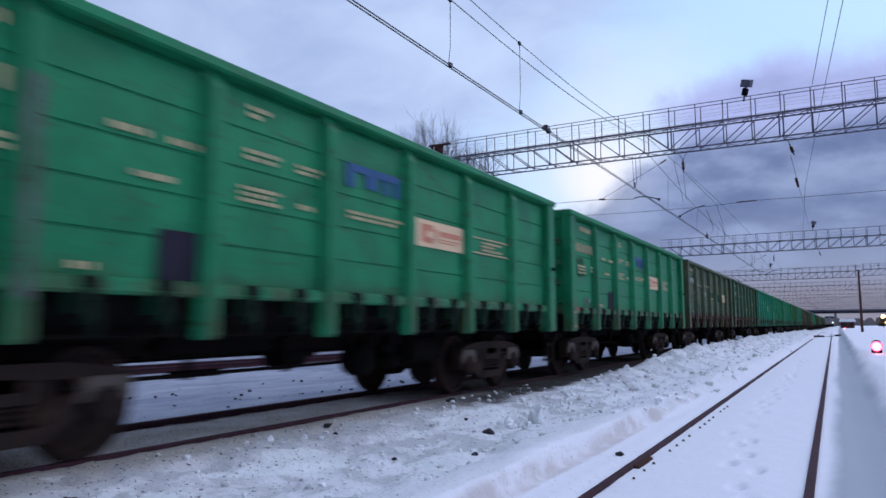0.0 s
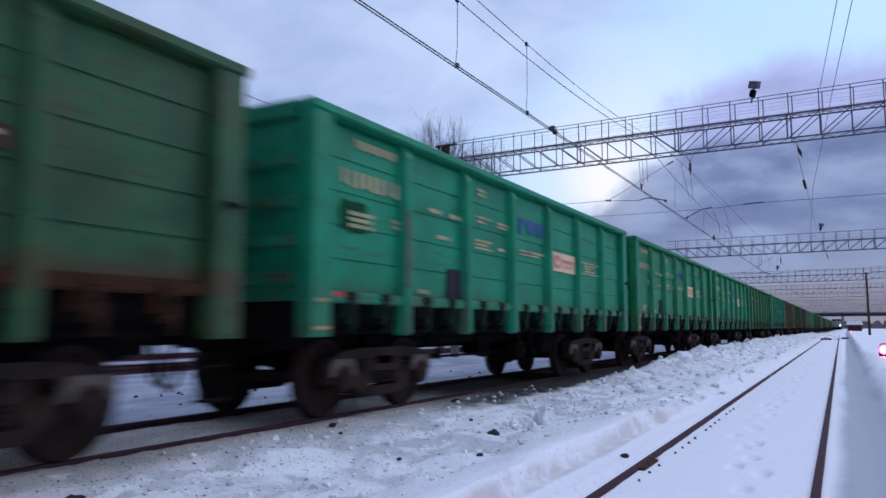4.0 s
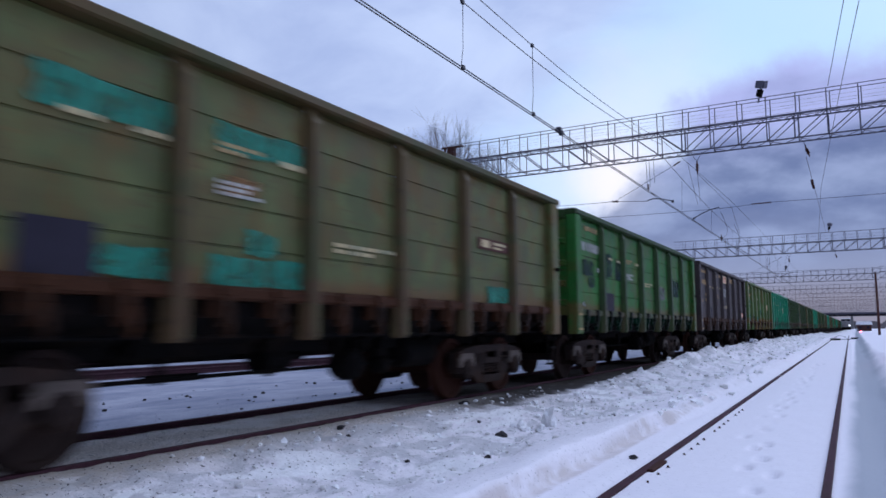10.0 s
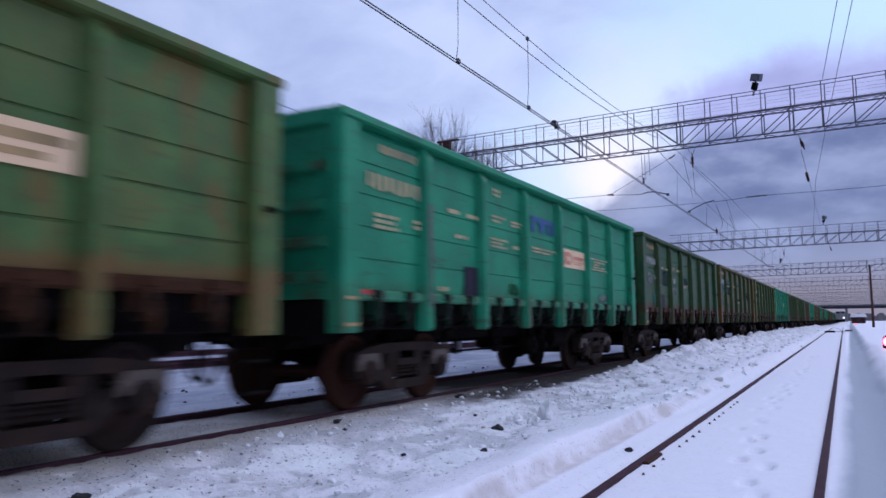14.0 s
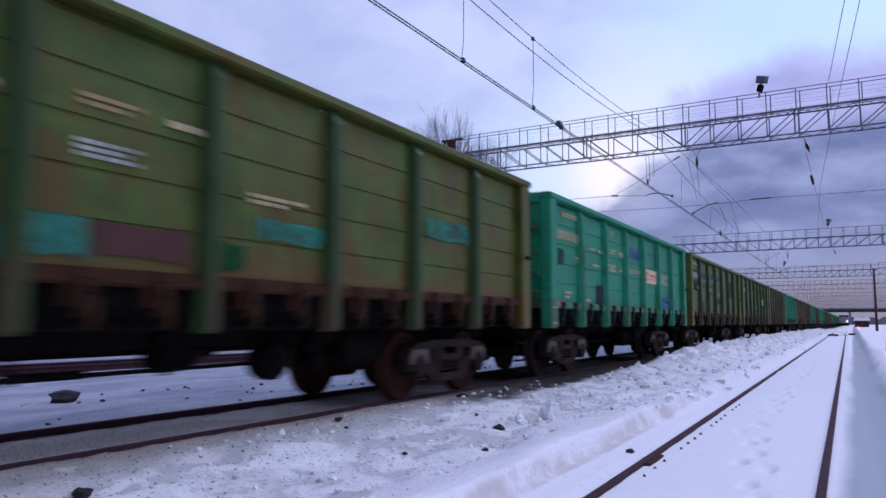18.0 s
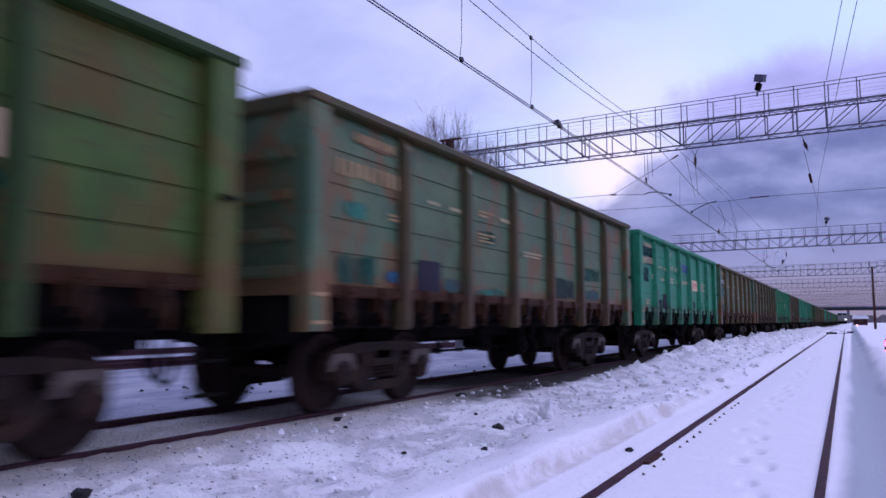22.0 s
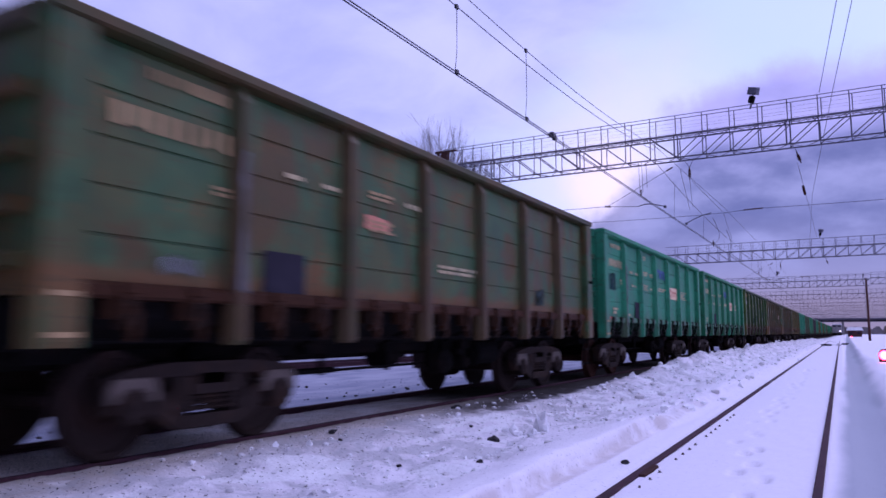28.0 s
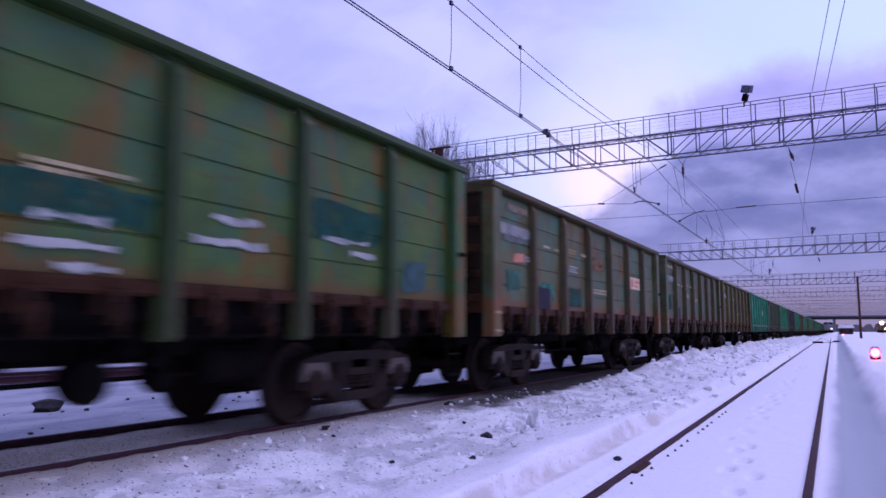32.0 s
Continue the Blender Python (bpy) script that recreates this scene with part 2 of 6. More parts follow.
def snow_material():
    m, k, b = material("snow")
    co = k.node("ShaderNodeTexCoord").outputs["Object"]
    x, y, z = k.split(co)
    a, c = k.noise(co, 1.6, 6.0, 0.6), k.noise(co, 14.0, 5.0, 0.6)
    patch = k.noise(k.vmath("MULTIPLY", co, (1.0, 0.35, 1.0)), 0.9, 5.0, 0.6, 0.5)
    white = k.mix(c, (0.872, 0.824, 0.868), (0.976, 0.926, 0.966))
    # soot and ballast dust, thickest on the bed of the busy track and thinning out to both sides
    dist = k.math("ABSOLUTE", k.math("ADD", x, 6.49))
    wob = k.math("ADD", dist, k.math("MULTIPLY", k.math("SUBTRACT", patch, 0.5), 1.6))
    near = k.ramp(wob, 3.3, 0.8)
    bed = k.ramp(k.math("ADD", dist, k.math("MULTIPLY", k.math("SUBTRACT", a, 0.5), 0.35)), 1.05, 0.72)
    col = k.mix(k.math("MULTIPLY", near, k.ramp(k.math("ADD", k.math("MULTIPLY", a, 0.55), k.math("MULTIPLY", patch, 0.45)), 0.44, 0.60, 0.12, 0.82)), white, (0.40, 0.37, 0.345))
    gravel = k.noise(co, 42.0, 3.0, 0.6)
    col = k.mix(k.math("MULTIPLY", bed, 0.9), col, k.mix(k.math("MULTIPLY", k.ramp(a, 0.46, 0.60), 0.55), k.mix(k.ramp(gravel, 0.36, 0.64), (0.40, 0.335, 0.285), (0.86, 0.76, 0.67)), (0.92, 0.88, 0.86)))
    # beige dust along the near rail, and icy grey patches in the trodden strip
    rim = k.math("MULTIPLY", k.ramp(k.math("ADD", x, k.math("MULTIPLY", k.math("SUBTRACT", a, 0.5), 0.9)), -4.75, -5.35), k.ramp(x, -5.85, -5.70))
    col = k.mix(k.math("MULTIPLY", rim, k.ramp(gravel, 0.35, 0.6, 0.35, 0.95)), col, (0.50, 0.44, 0.38))
    strip = k.math("MULTIPLY", k.ramp(x, -5.7, -5.2), k.ramp(x, -2.9, -3.5))
    ice = k.ramp(k.noise(k.vmath("MULTIPLY", co, (1.0, 0.6, 1.0)), 2.3, 6.0, 0.62, 0.8), 0.46, 0.56)
    col = k.mix(k.math("MULTIPLY", k.math("MULTIPLY", strip, ice), 0.62), col, (0.50, 0.495, 0.51))
    fresh = k.ramp(k.noise(k.vmath("MULTIPLY", co, (1.0, 0.55, 1.0)), 1.45, 5.0, 0.5, 0.6), 0.555, 0.60)
    col = k.mix(k.math("MULTIPLY", k.math("MULTIPLY", strip, fresh), 0.85), col, (0.945, 0.928, 0.943))
    # path: the bank's shade, painted grey into the snow beside the side track
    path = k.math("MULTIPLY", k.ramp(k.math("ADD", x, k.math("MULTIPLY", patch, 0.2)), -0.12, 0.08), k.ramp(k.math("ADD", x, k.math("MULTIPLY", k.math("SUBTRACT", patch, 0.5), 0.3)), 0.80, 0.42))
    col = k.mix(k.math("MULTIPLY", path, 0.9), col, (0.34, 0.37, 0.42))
    # the dirty face of the ridge
    face = k.math("MULTIPLY", k.ramp(x, -2.53, -2.46), k.ramp(x, -2.30, -2.37))
    col = k.mix(k.math("MULTIPLY", face, k.math("MULTIPLY", k.ramp(y, 17.0, 11.0, 0.15, 1.0), k.ramp(a, 0.38, 0.62, 0.05, 0.80))), col, (0.60, 0.52, 0.49))
    # snow behind the train coloured darker, to stand for the train's shade
    west_shade = k.math("MULTIPLY", k.ramp(x, -7.4, -8.2), k.ramp(x, -500.0, -120.0))
    col = k.mix(k.math("MULTIPLY", west_shade, k.ramp(patch, 0.35, 0.7, 0.72, 0.95)), col, (0.17, 0.19, 0.26))
    speck = k.math("MULTIPLY", k.ramp(k.noise(co, 26.0, 3.0, 0.5), 0.635, 0.675), k.ramp(wob, 5.5, 1.0, 0.10, 1.0))
    col = k.mix(speck, col, (0.05, 0.043, 0.04))
    # bare dark ballast on far shoulder and bed, painted blacker for the train's shade
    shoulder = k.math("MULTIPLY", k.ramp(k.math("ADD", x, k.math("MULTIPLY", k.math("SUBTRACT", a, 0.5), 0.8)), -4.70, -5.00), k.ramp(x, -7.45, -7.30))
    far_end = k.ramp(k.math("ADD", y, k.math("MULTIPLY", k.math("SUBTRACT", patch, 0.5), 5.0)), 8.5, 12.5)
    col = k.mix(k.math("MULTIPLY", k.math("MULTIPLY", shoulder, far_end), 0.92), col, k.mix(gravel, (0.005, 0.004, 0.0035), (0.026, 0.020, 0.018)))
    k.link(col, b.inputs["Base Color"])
    b.inputs["Roughness"].default_value = 0.75
    k.link(k.math("SUBTRACT", 0.22, k.math("MULTIPLY", k.math("MULTIPLY", shoulder, far_end), 0.22)), b.inputs["Specular IOR Level"])
    rough = k.ramp(k.math("ADD", x, k.math("MULTIPLY", patch, 0.6)), -2.0, -2.8, 0.22, 1.0)
    relief = k.math("ADD", k.math("MULTIPLY", a, 0.65), k.math("MULTIPLY", c, 0.35))
    bump(k, b, k.math("MULTIPLY", relief, rough), 1.0, 0.055)
    return m


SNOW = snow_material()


def clod_material():
    m, k, b = material("ploughed_snow")
    co = k.node("ShaderNodeTexCoord").outputs["Object"]
    lump = k.node("ShaderNodeNewGeometry").outputs["Random Per Island"]
    a = k.noise(co, 11.0, 5.0)
    col = k.mix(k.ramp(lump, 0.45, 1.0), (0.95, 0.94, 0.95), (0.70, 0.67, 0.66))
    col = k.mix(k.math("MULTIPLY", k.ramp(a, 0.55, 0.8), 0.4), col, (0.45, 0.40, 0.37))
    k.link(col, b.inputs["Base Color"])
    b.inputs["Roughness"].default_value = 0.8
    bump(k, b, a, 0.6, 0.02)
    return m


CLOD = clod_material()
CLEAN_SNOW = plain("clean_snow", (0.93, 0.935, 0.95), 0.75, vary=0.04, scale=12, dirt=(0.6, 0.6, 0.64), amount=0.3)
ICE = plain("clear_ice", (0.98, 0.97, 0.98), 0.35, vary=0.02, scale=12)
RAIL = plain("rusty_rail", (0.066, 0.030, 0.040), 0.7, 0.0, 0.35, 14, (0.03, 0.02, 0.018))
RUST = plain("rust_brown", (0.065, 0.030, 0.024), 0.8, 0.0, 0.4, 16)
POLISH = plain("worn_rail_head", (0.10, 0.085, 0.085), 0.5, 0.6, 0.2, 20)
STONE = plain("dark_stone", (0.045, 0.042, 0.045), 0.85, 0.0, 0.4, 20, (0.12, 0.11, 0.11))
UNDER = plain("near_black_underframe", (0.006, 0.0055, 0.0055), 0.95, 0.0, 0.4, 10, (0.018, 0.011, 0.008), 0.5)
BOGIE = plain("cast_bogie_steel", (0.026, 0.018, 0.016), 0.7, 0.0, 0.4, 12, (0.055, 0.030, 0.020), 0.6)
BOX = plain("pale_dusty_cap", (0.115, 0.088, 0.074), 0.8, 0.0, 0.35, 18, (0.05, 0.04, 0.035), 0.8)
RUST_WHEEL = plain("rust_red_wheel", (0.050, 0.020, 0.014), 0.75, 0.0, 0.4, 8, (0.03, 0.014, 0.01), 0.5)
SPLASH = plain("grey_whitewash", (0.22, 0.22, 0.21), 0.8, 0.0, 0.35, 7, (0.1, 0.11, 0.08), 0.8)
WHEEL = plain("wheel_steel", (0.030, 0.020, 0.018), 0.7, 0.0, 0.4, 8, (0.05, 0.026, 0.02), 0.6)
STEEL = plain("weathered_steel", (0.10, 0.10, 0.135), 0.6, 0.2, 0.25, 10, (0.07, 0.055, 0.05), 0.4)
BARE = plain("scuffed_bare_steel", (0.105, 0.10, 0.098), 0.6, 0.2, 0.4, 12, (0.04, 0.035, 0.025), 0.8)
WIRE = plain("dark_wire", (0.07, 0.07, 0.085), 0.5, 0.6, 0.2, 20)
CERAMIC = plain("brown_insulator", (0.07, 0.03, 0.025), 0.3, 0.0, 0.2, 20)
CONCRETE = plain("grey_concrete", (0.26, 0.25, 0.25), 0.85, 0.0, 0.2, 6)
BARK = plain("bare_bark", (0.17, 0.15, 0.15), 0.9, 0.0, 0.3, 9)
BLACK = plain("black_paint", (0.02, 0.018, 0.02), 0.5, 0.0, 0.3, 10)
WHITE = plain("chalky_white_paint", (0.50, 0.40, 0.22), 0.6, 0.0, 0.22, 14, (0.17, 0.22, 0.15), 0.7)
CREAM = plain("cream_plate", (0.78, 0.53, 0.32), 0.5, 0.0, 0.1, 10, (0.5, 0.38, 0.24), 0.4)
ORANGE = plain("orange_red_paint", (0.60, 0.22, 0.13), 0.5, 0.0, 0.15, 10)
RED = plain("red_paint", (0.55, 0.05, 0.05), 0.5, 0.0, 0.15, 10)
BLUE = plain("blue_emblem_paint", (0.014, 0.075, 0.21), 0.5, 0.0, 0.25, 9)
TEAL = repaint("teal_repaint", (0.010, 0.180, 0.122), 0.95)
DEEPTEAL = repaint("deep_teal_repaint", (0.010, 0.090, 0.066), 0.85)
SKYBLUE = repaint("blue_repaint", (0.030, 0.106, 0.108), 0.9)
SLATE = repaint("slate_repaint", (0.022, 0.047, 0.043), 0.9)
DARKGREEN = repaint("dark_green_repaint", (0.008, 0.075, 0.024), 0.85)
BROWN = plain("brown_primer", (0.085, 0.04, 0.035), 0.65, 0.0, 0.3, 5)
OCHRE = repaint("ochre_stain", (0.20, 0.10, 0.035), 0.85)
AZURE = repaint("azure_repaint", (0.010, 0.110, 0.225), 0.95)
NAVY = repaint("dark_teal_repaint", (0.008, 0.046, 0.046), 0.95)
WASH = repaint("pale_lime_wash", (0.175, 0.185, 0.18), 0.6)
LIVID = repaint("bright_green_repaint", (0.006, 0.110, 0.026), 0.9)
PALE = plain("chalky_grey_stencil", (0.42, 0.42, 0.40), 0.6, 0.0, 0.25, 14, (0.15, 0.17, 0.15), 0.7)
DUSTED = plain("dusty_ochre_stencil", (0.40, 0.26, 0.12), 0.65, 0.0, 0.25, 9, (0.18, 0.13, 0.06), 0.7)
PLUM = plain("dark_stencil_board", (0.028, 0.025, 0.038), 0.55, 0.0, 0.25, 8)
RED_LAMP = lit("red_signal_light", (1.0, 0.05, 0.11), 14.0)
CORE_LAMP = lit("signal_lamp_core", (1.0, 0.5, 0.6), 10.0)
WARM_LAMP = lit("yellow_lamp", (1.0, 0.75, 0.25), 8.0)
WHITE_LAMP = lit("white_lamp", (0.95, 0.95, 1.0), 1.6)

PAINTS = {
    "green": paint("green_wagon_paint", (0.014, 0.196, 0.080), 0.26, fade=0.24),
    "teal": paint("sea_green_wagon_paint", (0.010, 0.218, 0.110), 0.26, fade=0.22),
    "leaf": paint("leaf_green_wagon_paint", (0.018, 0.118, 0.020), 0.40, (0.085, 0.045, 0.016), second=(0.080, 0.085, 0.020), second_amount=0.45, fade=0.28),
    "jade": paint("jade_green_wagon_paint", (0.010, 0.184, 0.084), 0.26, fade=0.22),
    "dull": paint("dull_green_wagon_paint", (0.018, 0.134, 0.040), 0.24, second=(0.052, 0.100, 0.028), second_amount=0.4, fade=0.24),
    "forest": paint("dark_green_wagon_paint", (0.024, 0.085, 0.034), 0.40, second=(0.066, 0.072, 0.034), second_amount=0.5, fade=0.3),
    "olive": paint("olive_wagon_paint", (0.082, 0.062, 0.014), 0.42, (0.105, 0.046, 0.013), second=(0.060, 0.084, 0.020), second_amount=0.5, fade=0.3),
    "moss": paint("moss_green_wagon_paint", (0.062, 0.098, 0.014), 0.46, (0.10, 0.055, 0.016), second=(0.094, 0.082, 0.014), second_amount=0.65, fade=0.3, bleed=(0.115, 0.066, 0.012)),
    "yellowed": paint("yellowed_moss_wagon_paint", (0.088, 0.102, 0.017), 0.35, (0.09, 0.045, 0.015), second=(0.038, 0.088, 0.020), second_amount=0.5, fade=0.28),
    "mottled": paint("mottled_green_brown_wagon_paint", (0.040, 0.098, 0.040), 0.45, (0.12, 0.048, 0.016), second=(0.082, 0.080, 0.028), second_amount=0.7, fade=0.3, bleed=(0.115, 0.062, 0.022)),
    "sage": paint("sage_green_wagon_paint", (0.088, 0.104, 0.036), 0.42, (0.10, 0.05, 0.018), second=(0.105, 0.066, 0.026), second_amount=0.55, fade=0.28, bleed=(0.130, 0.078, 0.022)),
    "mossy": paint("deep_moss_wagon_paint", (0.050, 0.100, 0.018), 0.38, (0.09, 0.042, 0.014), second=(0.100, 0.080, 0.018), second_amount=0.65, fade=0.28, bleed=(0.112, 0.074, 0.014)),
    "umber": paint("umber_wagon_paint", (0.078, 0.094, 0.040), 0.42, (0.12, 0.05, 0.016), second=(0.044, 0.100, 0.052), second_amount=0.6, fade=0.28, bleed=(0.120, 0.078, 0.034)),
    "weedy": paint("stained_green_wagon_paint", (0.050, 0.108, 0.020), 0.36, (0.11, 0.05, 0.014), second=(0.024, 0.095, 0.058), second_amount=0.55, fade=0.28, bleed=(0.170, 0.086, 0.014)),
    "soot": paint("sooty_rust_paint", (0.015, 0.009, 0.006), 0.6, (0.040, 0.016, 0.008)),
    "grime": paint("grimy_latch_paint", (0.004, 0.034, 0.017), 0.75, (0.009, 0.007, 0.006)),
    "khaki": paint("khaki_wagon_paint", (0.062, 0.088, 0.042), 0.4, second=(0.034, 0.092, 0.036), second_amount=0.7, fade=0.24, bleed=(0.088, 0.070, 0.030)),
    "brown": paint("dark_brown_wagon_paint", (0.047, 0.036, 0.036), 0.15, fade=0.15),
    "rusty": paint("rusty_patched_wagon_paint", (0.094, 0.108, 0.044), 0.5, (0.150, 0.052, 0.016), second=(0.048, 0.150, 0.088), second_amount=0.8, fade=0.3, bleed=(0.145, 0.072, 0.018)),
    "edge": paint("green_rib_paint", (0.022, 0.052, 0.012), 0.3),
    "ochre_edge": paint("ochre_rib_paint", (0.092, 0.068, 0.020), 0.5),
    "trim": paint("brown_rib_paint", (0.075, 0.050, 0.018), 0.4, second=(0.034, 0.052, 0.018), second_amount=0.6),
    "greyed": paint("grey_weathered_wagon_paint", (0.094, 0.146, 0.074), 0.42, (0.140, 0.060, 0.024), second=(0.064, 0.136, 0.078), second_amount=0.7, fade=0.25, bleed=(0.225, 0.105, 0.046)),
    "faded": paint("faded_green_wagon_paint", (0.066, 0.132, 0.038), 0.38, (0.12, 0.055, 0.018), second=(0.096, 0.112, 0.034), second_amount=0.6, fade=0.28, bleed=(0.185, 0.110, 0.032)),
    "rusted_end": paint("rust_brown_end_paint", (0.030, 0.017, 0.011), 0.5, (0.06, 0.026, 0.012), second=(0.030, 0.034, 0.018), second_amount=0.5),
}

# ---- mesh tools ----
def mesh(name, bm, mat=None, smooth=False):
    me = bpy.data.meshes.new(name)
    bm.to_mesh(me)
    bm.free()
    if mat:
        me.materials.append(mat)
    if smooth:
        me.polygons.foreach_set("use_smooth", [True] * len(me.polygons))
    return me


def thing(name, label, category, m=None, group="", kind=""):
    ob = new(name)
    ob.empty_display_size = 0.2
    if m is not None:
        ob.matrix_basis = m
    return tagged(ob, label, category, group, kind)


def part(name, bm, mat, parent, label="", m=None, smooth=False):
    """Links a bmesh (or a ready mesh) as one mesh object under a thing or a part."""
    me = bm if isinstance(bm, bpy.types.Mesh) else mesh(name, bm, mat, smooth)
    ob = new(name, me)
    if isinstance(bm, bpy.types.Mesh) and mat:
        ob.material_slots[0].link = "OBJECT"
        ob.material_slots[0].material = mat
    ob.parent = parent
    if m is not None:
        ob.matrix_basis = m
    return tagged(ob, label)


def box(bm, x0, x1, y0, y1, z0, z1, bevel=0.0):
    vs = [bm.verts.new((x, y, z)) for x in (x0, x1) for y in (y0, y1) for z in (z0, z1)]
    fs = [bm.faces.new([vs[i] for i in f]) for f in ((0, 1, 3, 2), (4, 6, 7, 5), (0, 4, 5, 1), (2, 3, 7, 6), (0, 2, 6, 4), (1, 5, 7, 3))]
    if bevel:
        es = list({e for f in fs for e in f.edges})
        bmesh.ops.bevel(bm, geom=es, offset=bevel, segments=1, affect="EDGES")
    return bm


def extrude(bm, profile, axis, a, b):
    """A closed prism over a profile of (u, v) points, from a to b along an axis (0: x, profile y z; 1: y, profile x z)."""
    rings = []
    for w in (a, b):
        rings.append([bm.verts.new((w, u, v) if axis == 0 else (u, w, v)) for u, v in profile])
    n = len(profile)
    for i in range(n):
        bm.faces.new((rings[0][i], rings[0][(i + 1) % n], rings[1][(i + 1) % n], rings[1][i]))
    bm.faces.new(rings[0][::-1])
    bm.faces.new(rings[1])
    return bm


def rod(bm, a, b, r, sides=6, r2=None):
    a, b = Vector(a), Vector(b)
    q = (b - a).to_track_quat("Z", "Y")
    r2 = r if r2 is None else r2
    rings = []
    for p, rr in ((a, r), (b, r2)):
        rings.append([bm.verts.new(p + q @ Vector((rr * math.cos(t), rr * math.sin(t), 0))) for t in (2 * math.pi * i / sides for i in range(sides))])
    for i in range(sides):
        bm.faces.new((rings[0][i], rings[0][(i + 1) % sides], rings[1][(i + 1) % sides], rings[1][i]))
    bm.faces.new(rings[0][::-1])
    bm.faces.new(rings[1])
    return bm


def tube(bm, pts, r, sides=5):
    """One bent round bar through the points."""
    pts = [Vector(p) for p in pts]
    rings = []
    for i, p in enumerate(pts):
        d = pts[min(i + 1, len(pts) - 1)] - pts[max(i - 1, 0)]
        q = d.to_track_quat("Z", "Y")
        rings.append([bm.verts.new(p + q @ Vector((r * math.cos(2 * math.pi * j / sides), r * math.sin(2 * math.pi * j / sides), 0))) for j in range(sides)])
    for a, b in zip(rings, rings[1:]):
        for j in range(sides):
            bm.faces.new((a[j], a[(j + 1) % sides], b[(j + 1) % sides], b[j]))
    bm.faces.new(rings[0][::-1])
    bm.faces.new(rings[-1])
    return bm


def lathe(bm, profile, sides, axis=0):
    """A turned solid about the x axis (axis 0) or the z axis (axis 2) from (radius, place) points."""
    rings = []
    for r, w in profile:
        ring = []
        for i in range(sides):
            c, s = r * math.cos(2 * math.pi * i / sides), r * math.sin(2 * math.pi * i / sides)
            ring.append(bm.verts.new((w, c, s) if axis == 0 else (c, s, w)))
        rings.append(ring)
    for p, q in zip(rings, rings[1:]):
        for i in range(sides):
            bm.faces.new((p[i], p[(i + 1) % sides], q[(i + 1) % sides], q[i]))
    bm.faces.new(rings[0][::-1])
    bm.faces.new(rings[-1])
    bmesh.ops.recalc_face_normals(bm, faces=bm.faces)
    return bm


def blob(rng, r, squash=0.7, sub=2, rough=0.35):
    bm = bmesh.new()
    bmesh.ops.create_icosphere(bm, subdivisions=sub, radius=r)
    seed = Vector((rng.uniform(-50, 50), rng.uniform(-50, 50), rng.uniform(-50, 50)))
    for v in bm.verts:
        v.co *= 1 + rough * noise.noise(v.co * (1.6 / r) + seed) * 1.6
        v.co.z *= squash
    return bm


def wire_run(name, pts, r, label, group="overhead wires", sides=5):
    bm = bmesh.new()
    tube(bm, pts, r, sides)
    ob = new(name, mesh(name, bm, WIRE))
    return tagged(ob, label, "wire", group)


def sag(a, b, drop, n=10):
    a, b = Vector(a), Vector(b)
    return [a.lerp(b, i / n) - Vector((0, 0, drop * 4 * (i / n) * (1 - i / n))) for i in range(n + 1)]

# ---- ground ----
def smooth(a, b, v):
    t = min(1.0, max(0.0, (v - a) / (b - a)))
    return t * t * (3 - 2 * t)


MOUNDS = ((-4.15, 6.15, 0.30, 0.22, 0.045), (-4.7, 6.75, 0.34, 0.20, 0.04), (-4.5, 5.2, 0.25, 0.3, 0.04), (-3.6, 6.9, 0.3, 0.35, 0.04), (-4.9, 8.4, 0.25, 0.4, 0.03), (-3.3, 8.9, 0.35, 0.5, 0.05))


